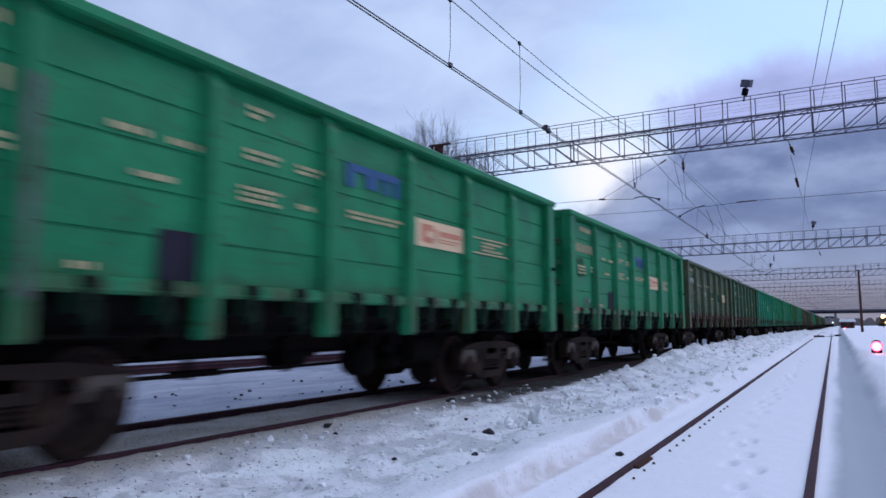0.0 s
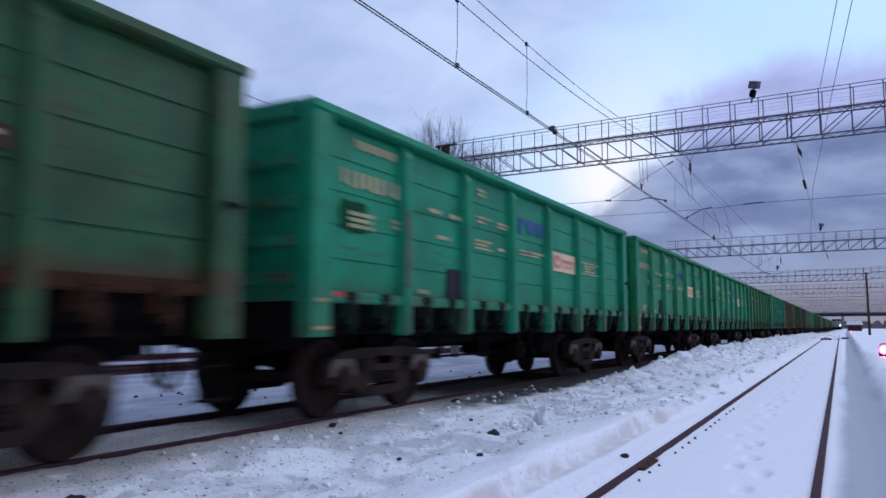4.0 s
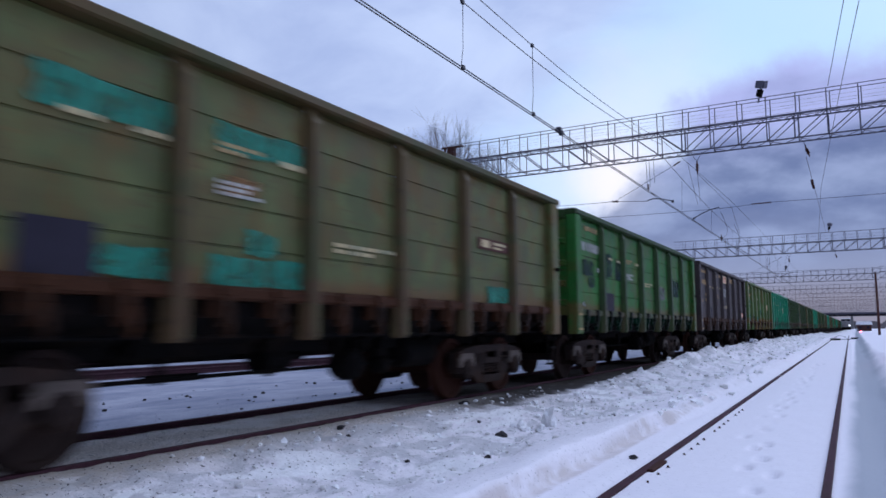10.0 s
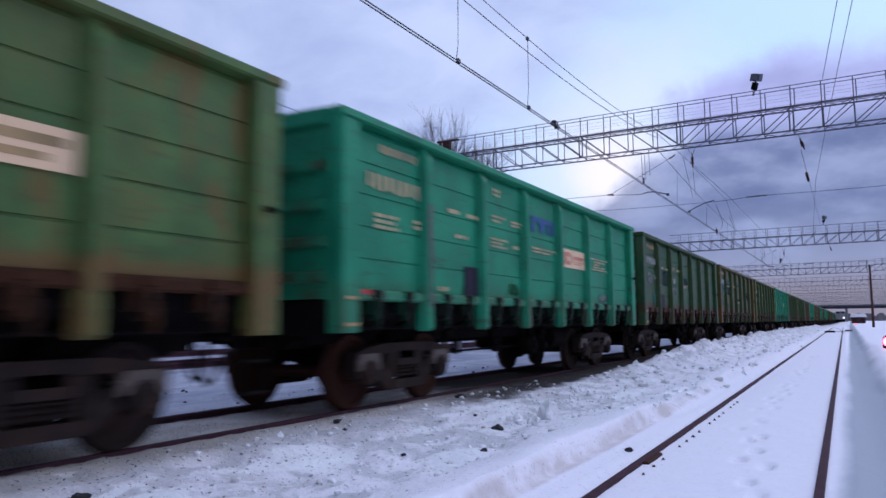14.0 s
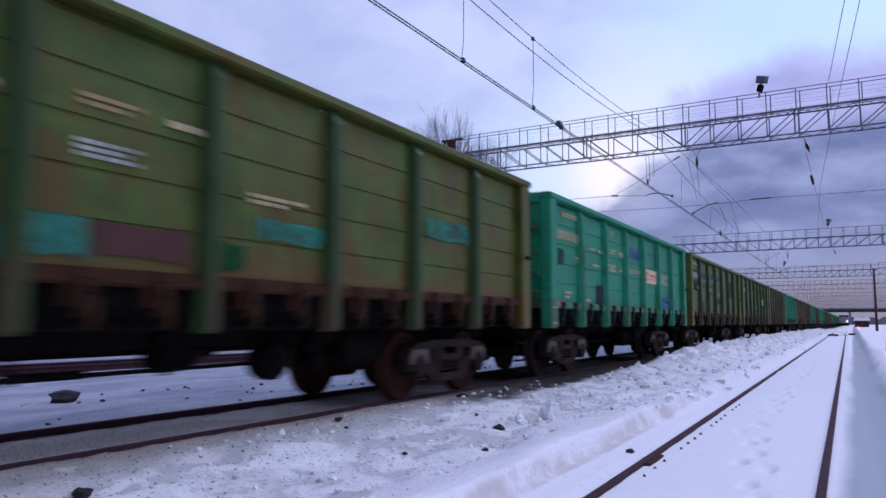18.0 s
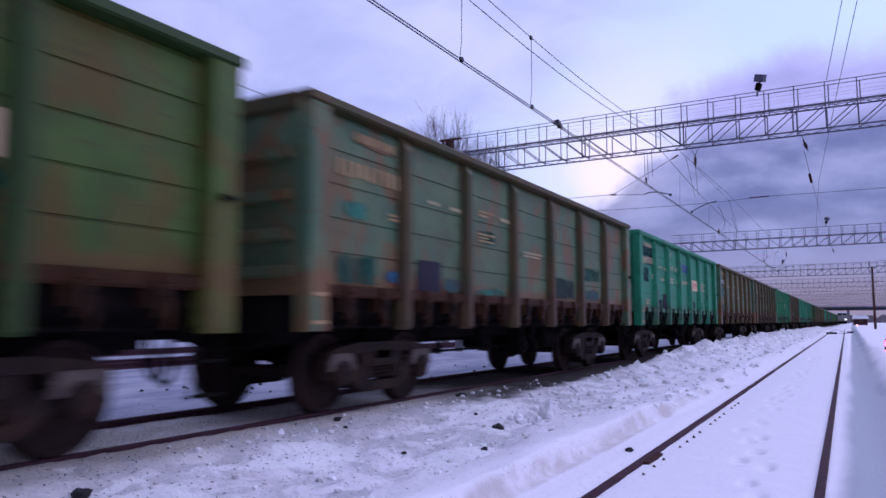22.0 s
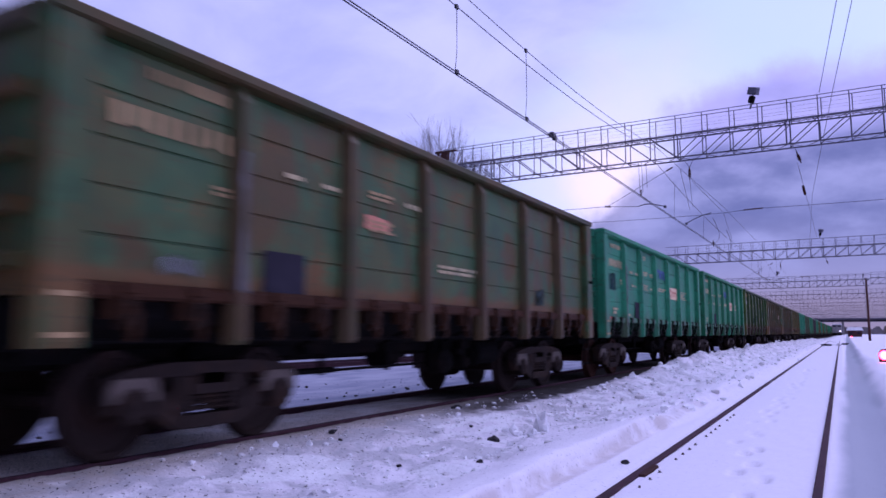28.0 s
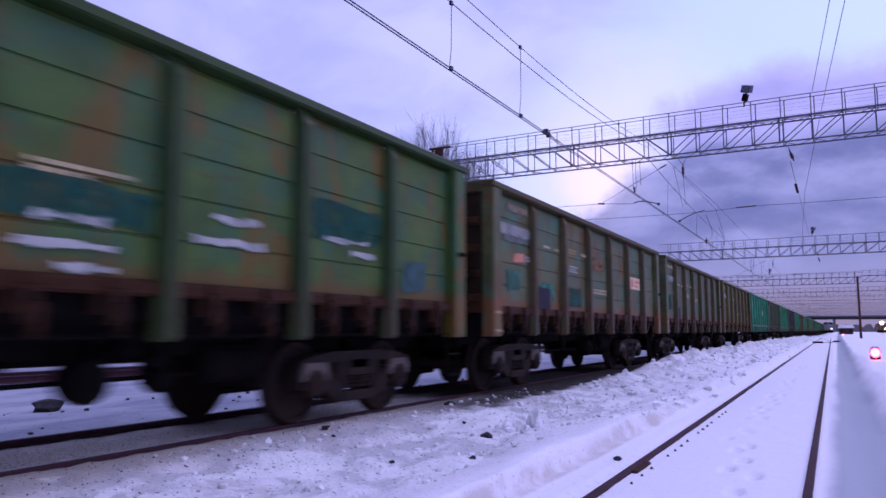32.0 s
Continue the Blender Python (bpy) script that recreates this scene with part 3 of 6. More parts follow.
def ground_z(x, y):
    """Height of the snow: bed of the train's track, dirty apron, ridge of cleared snow, side track, bank on its far side."""
    n = lambda s, k=0.0: noise.noise(Vector((x * s + k, y * s - k, k)))
    d = abs(x - TRAIN_X)
    z = -0.27 + 0.03 * n(0.35)
    if d < 0.8:
        z = -0.075 + 0.012 * n(3.0, 5) + 0.008 * n(9.0, 3)
    if x > TRAIN_X:
        apron = smooth(0.78, 0.84, d) * (1 - smooth(0.95, 3.1, d))
        z += apron * (0.235 + 0.025 * n(1.1, 3) + 0.02 * n(6.0, 5))
        tread = smooth(0.9, 1.4, d) * (1 - smooth(3.2, 3.8, d))
        z += tread * (0.035 * n(1.7, 8) + 0.032 * n(4.2, 18) + 0.034 * max(-0.25, n(8.0, 4)))
        for mx, my, ru, rv, mh in MOUNDS:
            z += mh * math.exp(-((x - mx) / ru) ** 4 - ((y - my) / rv) ** 4)
        # ridge pushed up beside the side track: steep towards the track, higher further away
        firm = 1 - smooth(10.6, 12.5, y + 1.0 * n(0.3, 3))
        c = -2.56 + 0.06 * n(0.45, 9) + 0.03 * n(1.3, 29)
        ridge = math.exp(-((x - c) / 0.62) ** 2) if x < c else 1 - smooth(0.03, 0.12 + 0.30 * (1 - firm), x - c)
        z += ridge * (0.14 + 0.05 * firm + (0.03 + 0.05 * (1 - firm)) * n(0.9, 11) + (0.02 + 0.04 * (1 - firm)) * n(3.2, 2) + (0.010 + 0.05 * (1 - firm)) * n(7, 12))
        # heap of ploughed lumps further along
        c2 = -4.55 + 0.12 * n(0.5, 17)
        heap = math.exp(-((x - c2) / (0.34 if x < c2 else 1.15)) ** 2) * smooth(12.5, 28, y) * (1 - smooth(110, 170, y))
        z += heap * (0.46 + 0.16 * n(0.8, 21) + 0.16 * n(2.6, 4) + 0.10 * n(6.5, 14))
    else:
        z += 0.20 * smooth(0.78, 0.84, d) * (1 - smooth(0.95, 1.8, d)) + 0.02 * n(5.0, 7) * smooth(1.0, 1.6, d)
        z += (1 - math.exp(-((d - 0.8) / 2.5) ** 2)) * 0.02 * n(1.4, 6) if d > 0.8 else 0
    # the side track lies in a smooth trough
    xs = SIDE_X + SIDE_PHI * y
    inside = smooth(xs - 0.22, xs - 0.1, x) * (1 - smooth(xs + 1.7, xs + 1.9, x))
    flat = -0.305 + 0.010 * n(0.9, 31) + 0.008 * n(5, 33)
    steps = 0.0
    if 4 < y < 34 and 0.2 < x - xs < 1.4:
        # a line of old footprints that wanders across the track bed
        i = math.floor((y - 4.9) / 0.55)
        for j in (i - 1, i, i + 1, i + 2):
            v = y - 4.9 - 0.55 * j - 0.16 * math.sin(j * 4.1)
            u = x - xs - 1.12 + 0.11 * (y - 6.6) * (1 if y < 10.5 else 0) + (0.43 if y >= 10.5 else 0) - (0.08 if j % 2 else -0.08) - 0.06 * math.sin(j * 1.7)
            steps = max(steps, 0.10 * math.exp(-((u / 0.055) ** 4 + (v / 0.12) ** 4)) * (0.15 + 0.85 * abs(math.sin(j * 2.9))))
    z = z * (1 - inside) + (flat - steps) * inside
    # trough and bank right of the side track
    bank = smooth(xs + 2.35, xs + 3.0, x + 0.25 * n(0.25, 41))
    z += bank * (0.20 + 0.05 * n(0.6, 43)) - 0.09 * smooth(xs + 1.75, xs + 2.1, x) * (1 - bank)
    if abs(x) > 30 or abs(y) > 200:
        z = min(z, -0.27)
    return z


def steps_between(a, b, d0, grow):
    out, v, d = [a], a, d0
    while v < b:
        v += d
        d *= grow
        out.append(min(v, b))
    return out


def build_ground():
    xs = sorted(set([-2500, -900, -400, -200, -110, -70, -50, -40, -32, -26, -22] + [-19 + 0.5 * i for i in range(20)]
                    + [-9.2 + 0.07 * i for i in range(90)] + [-2.9 + 0.035 * i for i in range(28)] + [-1.92 + 0.035 * i for i in range(58)] + [0.11 + 0.07 * i for i in range(43)] + [3.1 + 0.4 * i for i in range(10)] + [8, 11, 16, 25, 40, 70, 130, 300, 900, 2500]))
    ys = [-2500, -900, -300, -120, -60, -30, -15, -8, -4, -1, 1.5, 2.5] + steps_between(3.0, 3000, 0.06, 1.0115)
    verts = [(x, y, ground_z(x, y)) for y in ys for x in xs]
    n = len(xs)
    faces = [(j * n + i, j * n + i + 1, (j + 1) * n + i + 1, (j + 1) * n + i) for j in range(len(ys) - 1) for i in range(n - 1)]
    me = bpy.data.meshes.new("ground")
    me.from_pydata(verts, [], faces)
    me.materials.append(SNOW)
    me.polygons.foreach_set("use_smooth", [True] * len(me.polygons))
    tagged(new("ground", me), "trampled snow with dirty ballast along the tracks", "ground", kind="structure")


build_ground()

RAIL_PROFILE = [(-0.075, -0.18), (0.075, -0.18), (0.075, -0.165), (0.012, -0.14), (0.012, -0.05), (0.036, -0.036), (0.036, -0.004), (0.030, 0.0),
                (-0.030, 0.0), (-0.036, -0.004), (-0.036, -0.036), (-0.012, -0.05), (-0.012, -0.14), (-0.075, -0.165)]


def rail(parent, x, z, y0, y1, phi=0.0, head=POLISH, label=""):
    bm = bmesh.new()
    extrude(bm, RAIL_PROFILE, 1, y0, y1)
    for v in bm.verts:
        v.co.x += x + phi * v.co.y
        v.co.z += z
    ob = part("rail", bm, RAIL, parent, label)
    ob.data.materials.append(head)
    for p in ob.data.polygons:
        if p.normal.z > 0.9 and p.center.z > z - 0.01:
            p.material_index = 1
    return ob


def fastener_mesh():
    bm = bmesh.new()
    box(bm, -0.02, 0.02, -0.02, 0.02, -0.03, 0.004, 0.004)
    rod(bm, (0.0, 0, 0), (0.0, 0, 0.02), 0.011, 6)
    return mesh("fastening", bm, RUST)


FASTENER = fastener_mesh()

main_track = thing("railway_track", "busy main track with worn rails and sooty bed", "railway track", kind="structure")
rail(main_track, TRAIN_X + 0.795, 0, -400, 900)
rail(main_track, TRAIN_X - 0.795, 0, -400, 900)
side_track = thing("railway_track", "snow-filled side track with rusty rails", "railway track", kind="structure")
rail(side_track, SIDE_X, SIDE_Z, -60, 140, SIDE_PHI, RAIL)
rail(side_track, SIDE_X + 1.59, SIDE_Z, -60, 140, SIDE_PHI, RAIL)
for i in range(17):
    y = 6.9 + 0.42 * i
    if i % 5 != 3:
        part("fastening", FASTENER, None, side_track, m=pose(SIDE_X + SIDE_PHI * y + 0.16, y, SIDE_Z - 0.035, 0, 0, 13 * math.sin(i * 3.1)))
bm = bmesh.new()
box(bm, -0.05, 0.05, -0.30, 0.30, -0.13, -0.02, 0.01)
part("fishplate", bm, RUST, side_track, "rusty bolted rail joint", m=pose(SIDE_X + SIDE_PHI * 8 + 0.05, 7.7, SIDE_Z + 0.015))
for xc, z in ((-18.2, 0.0), (-24.8, 0.02)):
    far = thing("railway_track", "snow-covered track behind the train", "railway track", kind="structure")
    rail(far, xc - 0.795, z, -60, 600, 0, RAIL)
    rail(far, xc + 0.795, z, -60, 600, 0, RAIL)


def switch():
    """Turnout far along the side track: a blade, a closure rail and a frog bare of snow."""
    t = thing("railway_switch", "rusty turnout rails swept clear of snow", "railway switch", kind="structure")
    for x0, x1, y0, y1 in ((-2.4, -4.4, 92, 150), (-0.9, -3.0, 92, 150), (-0.8, 0.6, 84, 130)):
        bm = bmesh.new()
        n = 8
        for i in range(n):
            a, b = i / n, (i + 1) / n
            e = lambda s: x0 + (x1 - x0) * s * s
            rod(bm, (e(a), y0 + (y1 - y0) * a, SIDE_Z - 0.03), (e(b), y0 + (y1 - y0) * b, SIDE_Z - 0.04), 0.028, 4)
        part("switch_rail", bm, RAIL, t)
    bm = bmesh.new()
    box(bm, -2.6, -1.5, 92.0, 92.8, -0.40, -0.12, 0.05)
    box(bm, -0.6, 0.3, 103.0, 103.9, -0.40, -0.16, 0.05)
    box(bm, -1.5, -0.5, 97.0, 97.3, -0.38, -0.27, 0.03)
    part("point_machine", bm, UNDER, t, "dark point machine box")


switch()

# ---- open wagons ----
RIBS = (-4.43, -2.66, -0.89, 0.89, 2.66, 4.43)
SKIN = 1.445      # outer face of the side sheets


def ribbed_panel(width):
    """A side sheet with four pressed ribs along it; its outer face looks to +x."""
    bm = bmesh.new()
    prof = [(-0.012, 1.50)]
    for z in (1.86, 2.25, 2.64, 3.03):
        prof += [(0.0, z - 0.055), (0.0, z - 0.016), (-0.016, z - 0.010), (-0.016, z + 0.008), (0.0, z + 0.014)]
    prof += [(0.0, 3.40), (-0.03, 3.455), (-0.06, 3.455), (-0.05, 1.50)]
    extrude(bm, [(SKIN + x, z) for x, z in prof], 1, -width / 2, width / 2)
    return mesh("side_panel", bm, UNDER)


def rib_mesh():
    bm = bmesh.new()
    foot = [(1.535, 0.985), (1.570, 1.02), (1.560, 3.30), (1.50, 3.455), (1.44, 3.455), (1.40, 1.35), (1.40, 1.02), (1.43, 0.985)]
    rows = []
    for w in (-0.115, -0.065, 0.065, 0.115):
        deep = 0 if abs(w) < 0.1 else -0.10
        rows.append([bm.verts.new((max(1.39, x + (deep if x > 1.5 else 0)), w, z)) for x, z in foot])
    n = len(foot)
    for a, b in zip(rows, rows[1:]):
        for i in range(n):
            bm.faces.new((a[i], a[(i + 1) % n], b[(i + 1) % n], b[i]))
    bm.faces.new(rows[0][::-1])
    bm.faces.new(rows[-1])
    bmesh.ops.recalc_face_normals(bm, faces=bm.faces)
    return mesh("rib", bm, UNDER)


def corner_mesh():
    bm = bmesh.new()
    extrude(bm, [(1.36, 0.985), (1.555, 0.985), (1.575, 1.03), (1.575, 3.455), (1.36, 3.455)], 1, -0.19, 0.19)
    bmesh.ops.bevel(bm, geom=[e for e in bm.edges if abs(e.verts[0].co.z - e.verts[1].co.z) > 1], offset=0.03, segments=2, affect="EDGES")
    return mesh("corner_post", bm, UNDER)


def rim_mesh():
    bm = bmesh.new()
    extrude(bm, [(1.36, 3.462), (1.57, 3.462), (1.60, 3.478), (1.60, 3.552), (1.575, 3.57), (1.36, 3.57)], 1, -HALF - 0.01, HALF + 0.01)
    return mesh("top_rim", bm, UNDER)


def sill_mesh():
    bm = bmesh.new()
    extrude(bm, [(1.30, 1.36), (1.50, 1.36), (1.52, 1.385), (1.52, 1.46), (1.47, 1.496), (1.30, 1.496)], 1, -HALF + 0.03, HALF - 0.03)
    return mesh("side_sill", bm, UNDER)


def end_wall_mesh():
    bm = bmesh.new()
    box(bm, -1.355, 1.355, -0.03, 0.03, 1.37, 3.37)
    return mesh("end_wall", bm, UNDER)


def end_beam_mesh():
    bm = bmesh.new()
    prof = [(0.03, -0.07), (0.11, -0.045), (0.11, 0.045), (0.03, 0.07)]
    extrude(bm, prof, 0, -1.34, 1.34)
    return mesh("stiffener", bm, UNDER)


def end_rim_mesh():
    bm = bmesh.new()
    box(bm, -1.355, 1.355, -0.06, 0.10, 3.375, 3.565, 0.012)
    return mesh("end_rim", bm, UNDER)


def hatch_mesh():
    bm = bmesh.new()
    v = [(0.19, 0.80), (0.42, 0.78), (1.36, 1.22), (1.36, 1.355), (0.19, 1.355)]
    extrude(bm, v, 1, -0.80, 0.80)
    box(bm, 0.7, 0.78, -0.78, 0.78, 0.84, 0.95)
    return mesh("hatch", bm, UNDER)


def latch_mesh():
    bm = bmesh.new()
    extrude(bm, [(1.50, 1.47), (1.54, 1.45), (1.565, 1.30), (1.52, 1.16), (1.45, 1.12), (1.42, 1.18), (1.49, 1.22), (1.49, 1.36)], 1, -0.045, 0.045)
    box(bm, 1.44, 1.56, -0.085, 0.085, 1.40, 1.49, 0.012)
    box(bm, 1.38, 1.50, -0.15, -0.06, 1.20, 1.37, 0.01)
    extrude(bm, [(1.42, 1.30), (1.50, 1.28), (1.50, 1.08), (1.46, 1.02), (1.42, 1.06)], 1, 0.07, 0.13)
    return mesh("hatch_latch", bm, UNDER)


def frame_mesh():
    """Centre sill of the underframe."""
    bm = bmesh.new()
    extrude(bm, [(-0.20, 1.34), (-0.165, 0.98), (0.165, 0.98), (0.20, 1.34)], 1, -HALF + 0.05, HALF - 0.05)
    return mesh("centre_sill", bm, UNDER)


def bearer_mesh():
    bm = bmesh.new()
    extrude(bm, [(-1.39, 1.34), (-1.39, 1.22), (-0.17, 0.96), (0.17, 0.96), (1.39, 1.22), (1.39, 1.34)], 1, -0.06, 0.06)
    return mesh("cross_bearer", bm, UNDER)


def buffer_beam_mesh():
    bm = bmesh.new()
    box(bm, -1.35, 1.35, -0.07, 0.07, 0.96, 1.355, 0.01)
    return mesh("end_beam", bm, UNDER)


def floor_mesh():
    bm = bmesh.new()
    box(bm, -1.36, 1.36, -HALF + 0.05, HALF - 0.05, 1.365, 1.40)
    return mesh("floor_plate", bm, UNDER)


def side_frame_mesh():
    """Cast side frame of the bogie: top bar, sagging lower bar, columns beside the spring window and jaws over the axles."""
    bm = bmesh.new()
    extrude(bm, [(-0.36, 0.22), (0.36, 0.22), (0.34, 0.34), (-0.34, 0.34)], 0, 0.93, 1.12)
    extrude(bm, [(-0.62, 0.70), (0.62, 0.70), (0.56, 0.83), (-0.56, 0.83)], 0, 0.94, 1.12)
    for s in (-1, 1):
        for pts, a, b in (([(0.36, 0.22), (0.46, 0.23), (0.72, 0.40), (0.80, 0.52), (0.70, 0.60), (0.55, 0.56), (0.44, 0.44), (0.34, 0.34)], 0.95, 1.10),
                          ([(0.30, 0.34), (0.42, 0.36), (0.46, 0.70), (0.33, 0.70)], 0.96, 1.10),
                          ([(0.56, 0.83), (0.62, 0.70), (0.70, 0.60), (0.80, 0.64), (1.19, 0.64), (1.17, 0.72), (0.98, 0.78)], 0.92, 1.13),
                          ([(1.09, 0.64), (1.19, 0.64), (1.18, 0.42), (1.07, 0.40)], 0.94, 1.10),
                          ([(0.67, 0.60), (0.78, 0.60), (0.80, 0.42), (0.70, 0.40)], 0.94, 1.10)):
            extrude(bm, [(s * u, v) for u, v in (pts if s > 0 else pts[::-1])], 0, a, b)
    bmesh.ops.recalc_face_normals(bm, faces=bm.faces)
    return mesh("side_frame", bm, BOGIE)


def bolster_end_mesh():
    """End of the bolster with its friction wedges, in the top of the spring window."""
    bm = bmesh.new()
    extrude(bm, [(-0.31, 0.69), (-0.28, 0.52), (-0.20, 0.54), (0.20, 0.54), (0.28, 0.52), (0.31, 0.69), (0.20, 0.72), (-0.20, 0.72)], 0, 1.00, 1.12)
    bmesh.ops.bevel(bm, geom=bm.edges[:], offset=0.012, segments=1, affect="EDGES")
    return mesh("bolster_end", bm, BOGIE)


def brake_shoe_mesh():
    """Shoe on its hanger beside the tread of a wheel."""
    bm = bmesh.new()
    pts = [(0.53 * math.cos(a), 0.53 * math.sin(a)) for a in (-0.40, -0.13, 0.13, 0.40)]
    pts += [(0.60 * math.cos(a), 0.60 * math.sin(a)) for a in (0.40, 0.13, -0.13, -0.40)]
    extrude(bm, pts, 0, 0.76, 0.85)
    box(bm, 0.78, 0.83, 0.56, 0.66, -0.10, 0.40, 0.01)
    bmesh.ops.recalc_face_normals(bm, faces=bm.faces)
    return mesh("brake_shoe", bm, UNDER)


def axle_box_mesh():
    bm = bmesh.new()
    lathe(bm, [(0.155, 0.90), (0.165, 1.13), (0.15, 1.165), (0.115, 1.17), (0.105, 1.19), (0.05, 1.192), (0.04, 1.21), (0.01, 1.212)], 16, 0)
    return mesh("axle_box", bm, BOGIE)


def cap_mesh():
    """Dusty adapter cap over the end of an axle."""
    bm = bmesh.new()
    extrude(bm, [(-0.25, 0.02), (-0.17, 0.03), (-0.15, 0.12), (0.15, 0.12), (0.17, 0.03), (0.25, 0.02), (0.25, 0.17), (0.19, 0.235), (-0.19, 0.235), (-0.25, 0.17)], 0, 0.98, 1.15)
    bmesh.ops.bevel(bm, geom=bm.edges[:], offset=0.012, segments=1, affect="EDGES")
    return mesh("adapter_cap", bm, BOX)


def spring_mesh():
    bm = bmesh.new()
    prof = []
    for i in range(6):
        z = 0.37 + 0.052 * i
        prof += [(0.062, z), (0.082, z + 0.013), (0.082, z + 0.030), (0.062, z + 0.043)]
    lathe(bm, prof, 8, 2)
    return mesh("spring", bm, BOGIE)


def bolster_mesh():
    bm = bmesh.new()
    extrude(bm, [(-1.12, 0.62), (-0.9, 0.56), (-0.4, 0.48), (0.4, 0.48), (0.9, 0.56), (1.12, 0.62), (1.12, 0.72), (0.7, 0.80), (0.2, 0.94), (-0.2, 0.94), (-0.7, 0.80), (-1.12, 0.72)], 1, -0.20, 0.20)
    return mesh("bolster", bm, UNDER)


def brake_beam_mesh():
    bm = bmesh.new()
    for y in (-0.36, 0.36):
        rod(bm, (-0.80, y, 0.42), (0.80, y, 0.42), 0.035, 6)
        for x in (-0.80, 0.80):
            box(bm, x - 0.045, x + 0.045, y - 0.06, y + 0.06, 0.30, 0.62, 0.01)
    return mesh("brake_beam", bm, UNDER)


def wheelset_mesh():
    bm = bmesh.new()
    rod(bm, (-1.1, 0, 0), (1.1, 0, 0), 0.08, 12)
    for s in (-1, 1):
        prof = [(0.09, 0.70), (0.13, 0.71), (0.40, 0.735), (0.425, 0.722), (0.505, 0.722), (0.51, 0.738), (0.485, 0.752), (0.476, 0.77), (0.470, 0.845), (0.41, 0.85),
                (0.395, 0.815), (0.17, 0.79), (0.14, 0.86), (0.09, 0.865)]
        part_bm = bmesh.new()
        lathe(part_bm, [(r, s * w) for r, w in prof], 28, 0)
        me = bpy.data.meshes.new("tmp")
        part_bm.to_mesh(me)
        part_bm.free()
        bm.from_mesh(me)
        bpy.data.meshes.remove(me)
        # balance holes read as four dark bosses, so that the turning shows
        for i in range(4):
            a = i * math.pi / 2
            rod(bm, (s * 0.78, 0.30 * math.cos(a), 0.30 * math.sin(a)), (s * 0.825, 0.30 * math.cos(a), 0.30 * math.sin(a)), 0.035, 6)
    me = mesh("wheelset", bm, WHEEL)
    return me


def coupler_mesh():
    bm = bmesh.new()
    box(bm, -0.09, 0.09, 0.0, 0.30, 0.97, 1.15, 0.02)
    extrude(bm, [(-0.20, 0.30), (0.16, 0.30), (0.20, 0.40), (0.06, 0.44), (0.04, 0.52), (-0.10, 0.53), (-0.22, 0.46)], 1, 0, 1)
    for v in bm.verts:
        if v.co.y in (0.0, 1.0) and abs(v.co.z) < 0.6:
            x, w, y = v.co.x, v.co.y, v.co.z
            v.co = Vector((x, y, 0.90 + 0.36 * w))
    bmesh.ops.recalc_face_normals(bm, faces=bm.faces)
    return mesh("coupler", bm, UNDER)


def hose_mesh():
    """Slack brake hose that hangs from the end beam and rises to the middle of the coupling."""
    bm = bmesh.new()
    pts = [(0.34, 0.0, 0.98), (0.34, 0.10, 0.93), (0.34, 0.17, 0.72), (0.33, 0.24, 0.52), (0.31, 0.34, 0.44), (0.28, 0.46, 0.50), (0.25, 0.54, 0.62)]
    tube(bm, pts, 0.026, 6)
    box(bm, 0.22, 0.28, 0.50, 0.58, 0.60, 0.70, 0.01)
    return mesh("brake_hose", bm, UNDER)


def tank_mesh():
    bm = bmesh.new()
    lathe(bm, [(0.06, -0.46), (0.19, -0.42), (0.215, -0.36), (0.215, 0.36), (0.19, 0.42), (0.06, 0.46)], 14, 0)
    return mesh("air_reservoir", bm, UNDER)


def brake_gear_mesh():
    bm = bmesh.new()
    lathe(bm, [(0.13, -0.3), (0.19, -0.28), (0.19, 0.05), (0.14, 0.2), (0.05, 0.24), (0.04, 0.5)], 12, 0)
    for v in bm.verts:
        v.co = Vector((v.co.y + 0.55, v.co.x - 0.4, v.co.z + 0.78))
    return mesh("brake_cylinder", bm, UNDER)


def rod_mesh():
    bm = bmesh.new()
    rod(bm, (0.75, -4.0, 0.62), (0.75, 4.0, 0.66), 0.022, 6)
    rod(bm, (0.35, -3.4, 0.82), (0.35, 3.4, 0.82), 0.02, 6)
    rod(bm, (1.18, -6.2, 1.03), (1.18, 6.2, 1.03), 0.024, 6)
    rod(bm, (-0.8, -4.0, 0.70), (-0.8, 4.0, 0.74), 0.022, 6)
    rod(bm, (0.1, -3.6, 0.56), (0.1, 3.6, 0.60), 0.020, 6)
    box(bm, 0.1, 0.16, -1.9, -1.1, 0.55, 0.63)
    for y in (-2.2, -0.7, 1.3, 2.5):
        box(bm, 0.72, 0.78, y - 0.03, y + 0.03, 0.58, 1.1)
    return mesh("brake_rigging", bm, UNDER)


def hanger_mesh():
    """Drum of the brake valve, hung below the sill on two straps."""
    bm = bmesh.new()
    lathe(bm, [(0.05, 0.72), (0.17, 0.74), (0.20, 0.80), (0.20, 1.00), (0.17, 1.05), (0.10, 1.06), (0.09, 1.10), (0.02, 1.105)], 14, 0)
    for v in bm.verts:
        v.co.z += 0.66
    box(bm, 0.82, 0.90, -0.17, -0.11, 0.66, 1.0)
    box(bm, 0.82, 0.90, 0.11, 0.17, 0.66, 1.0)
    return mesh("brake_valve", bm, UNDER)


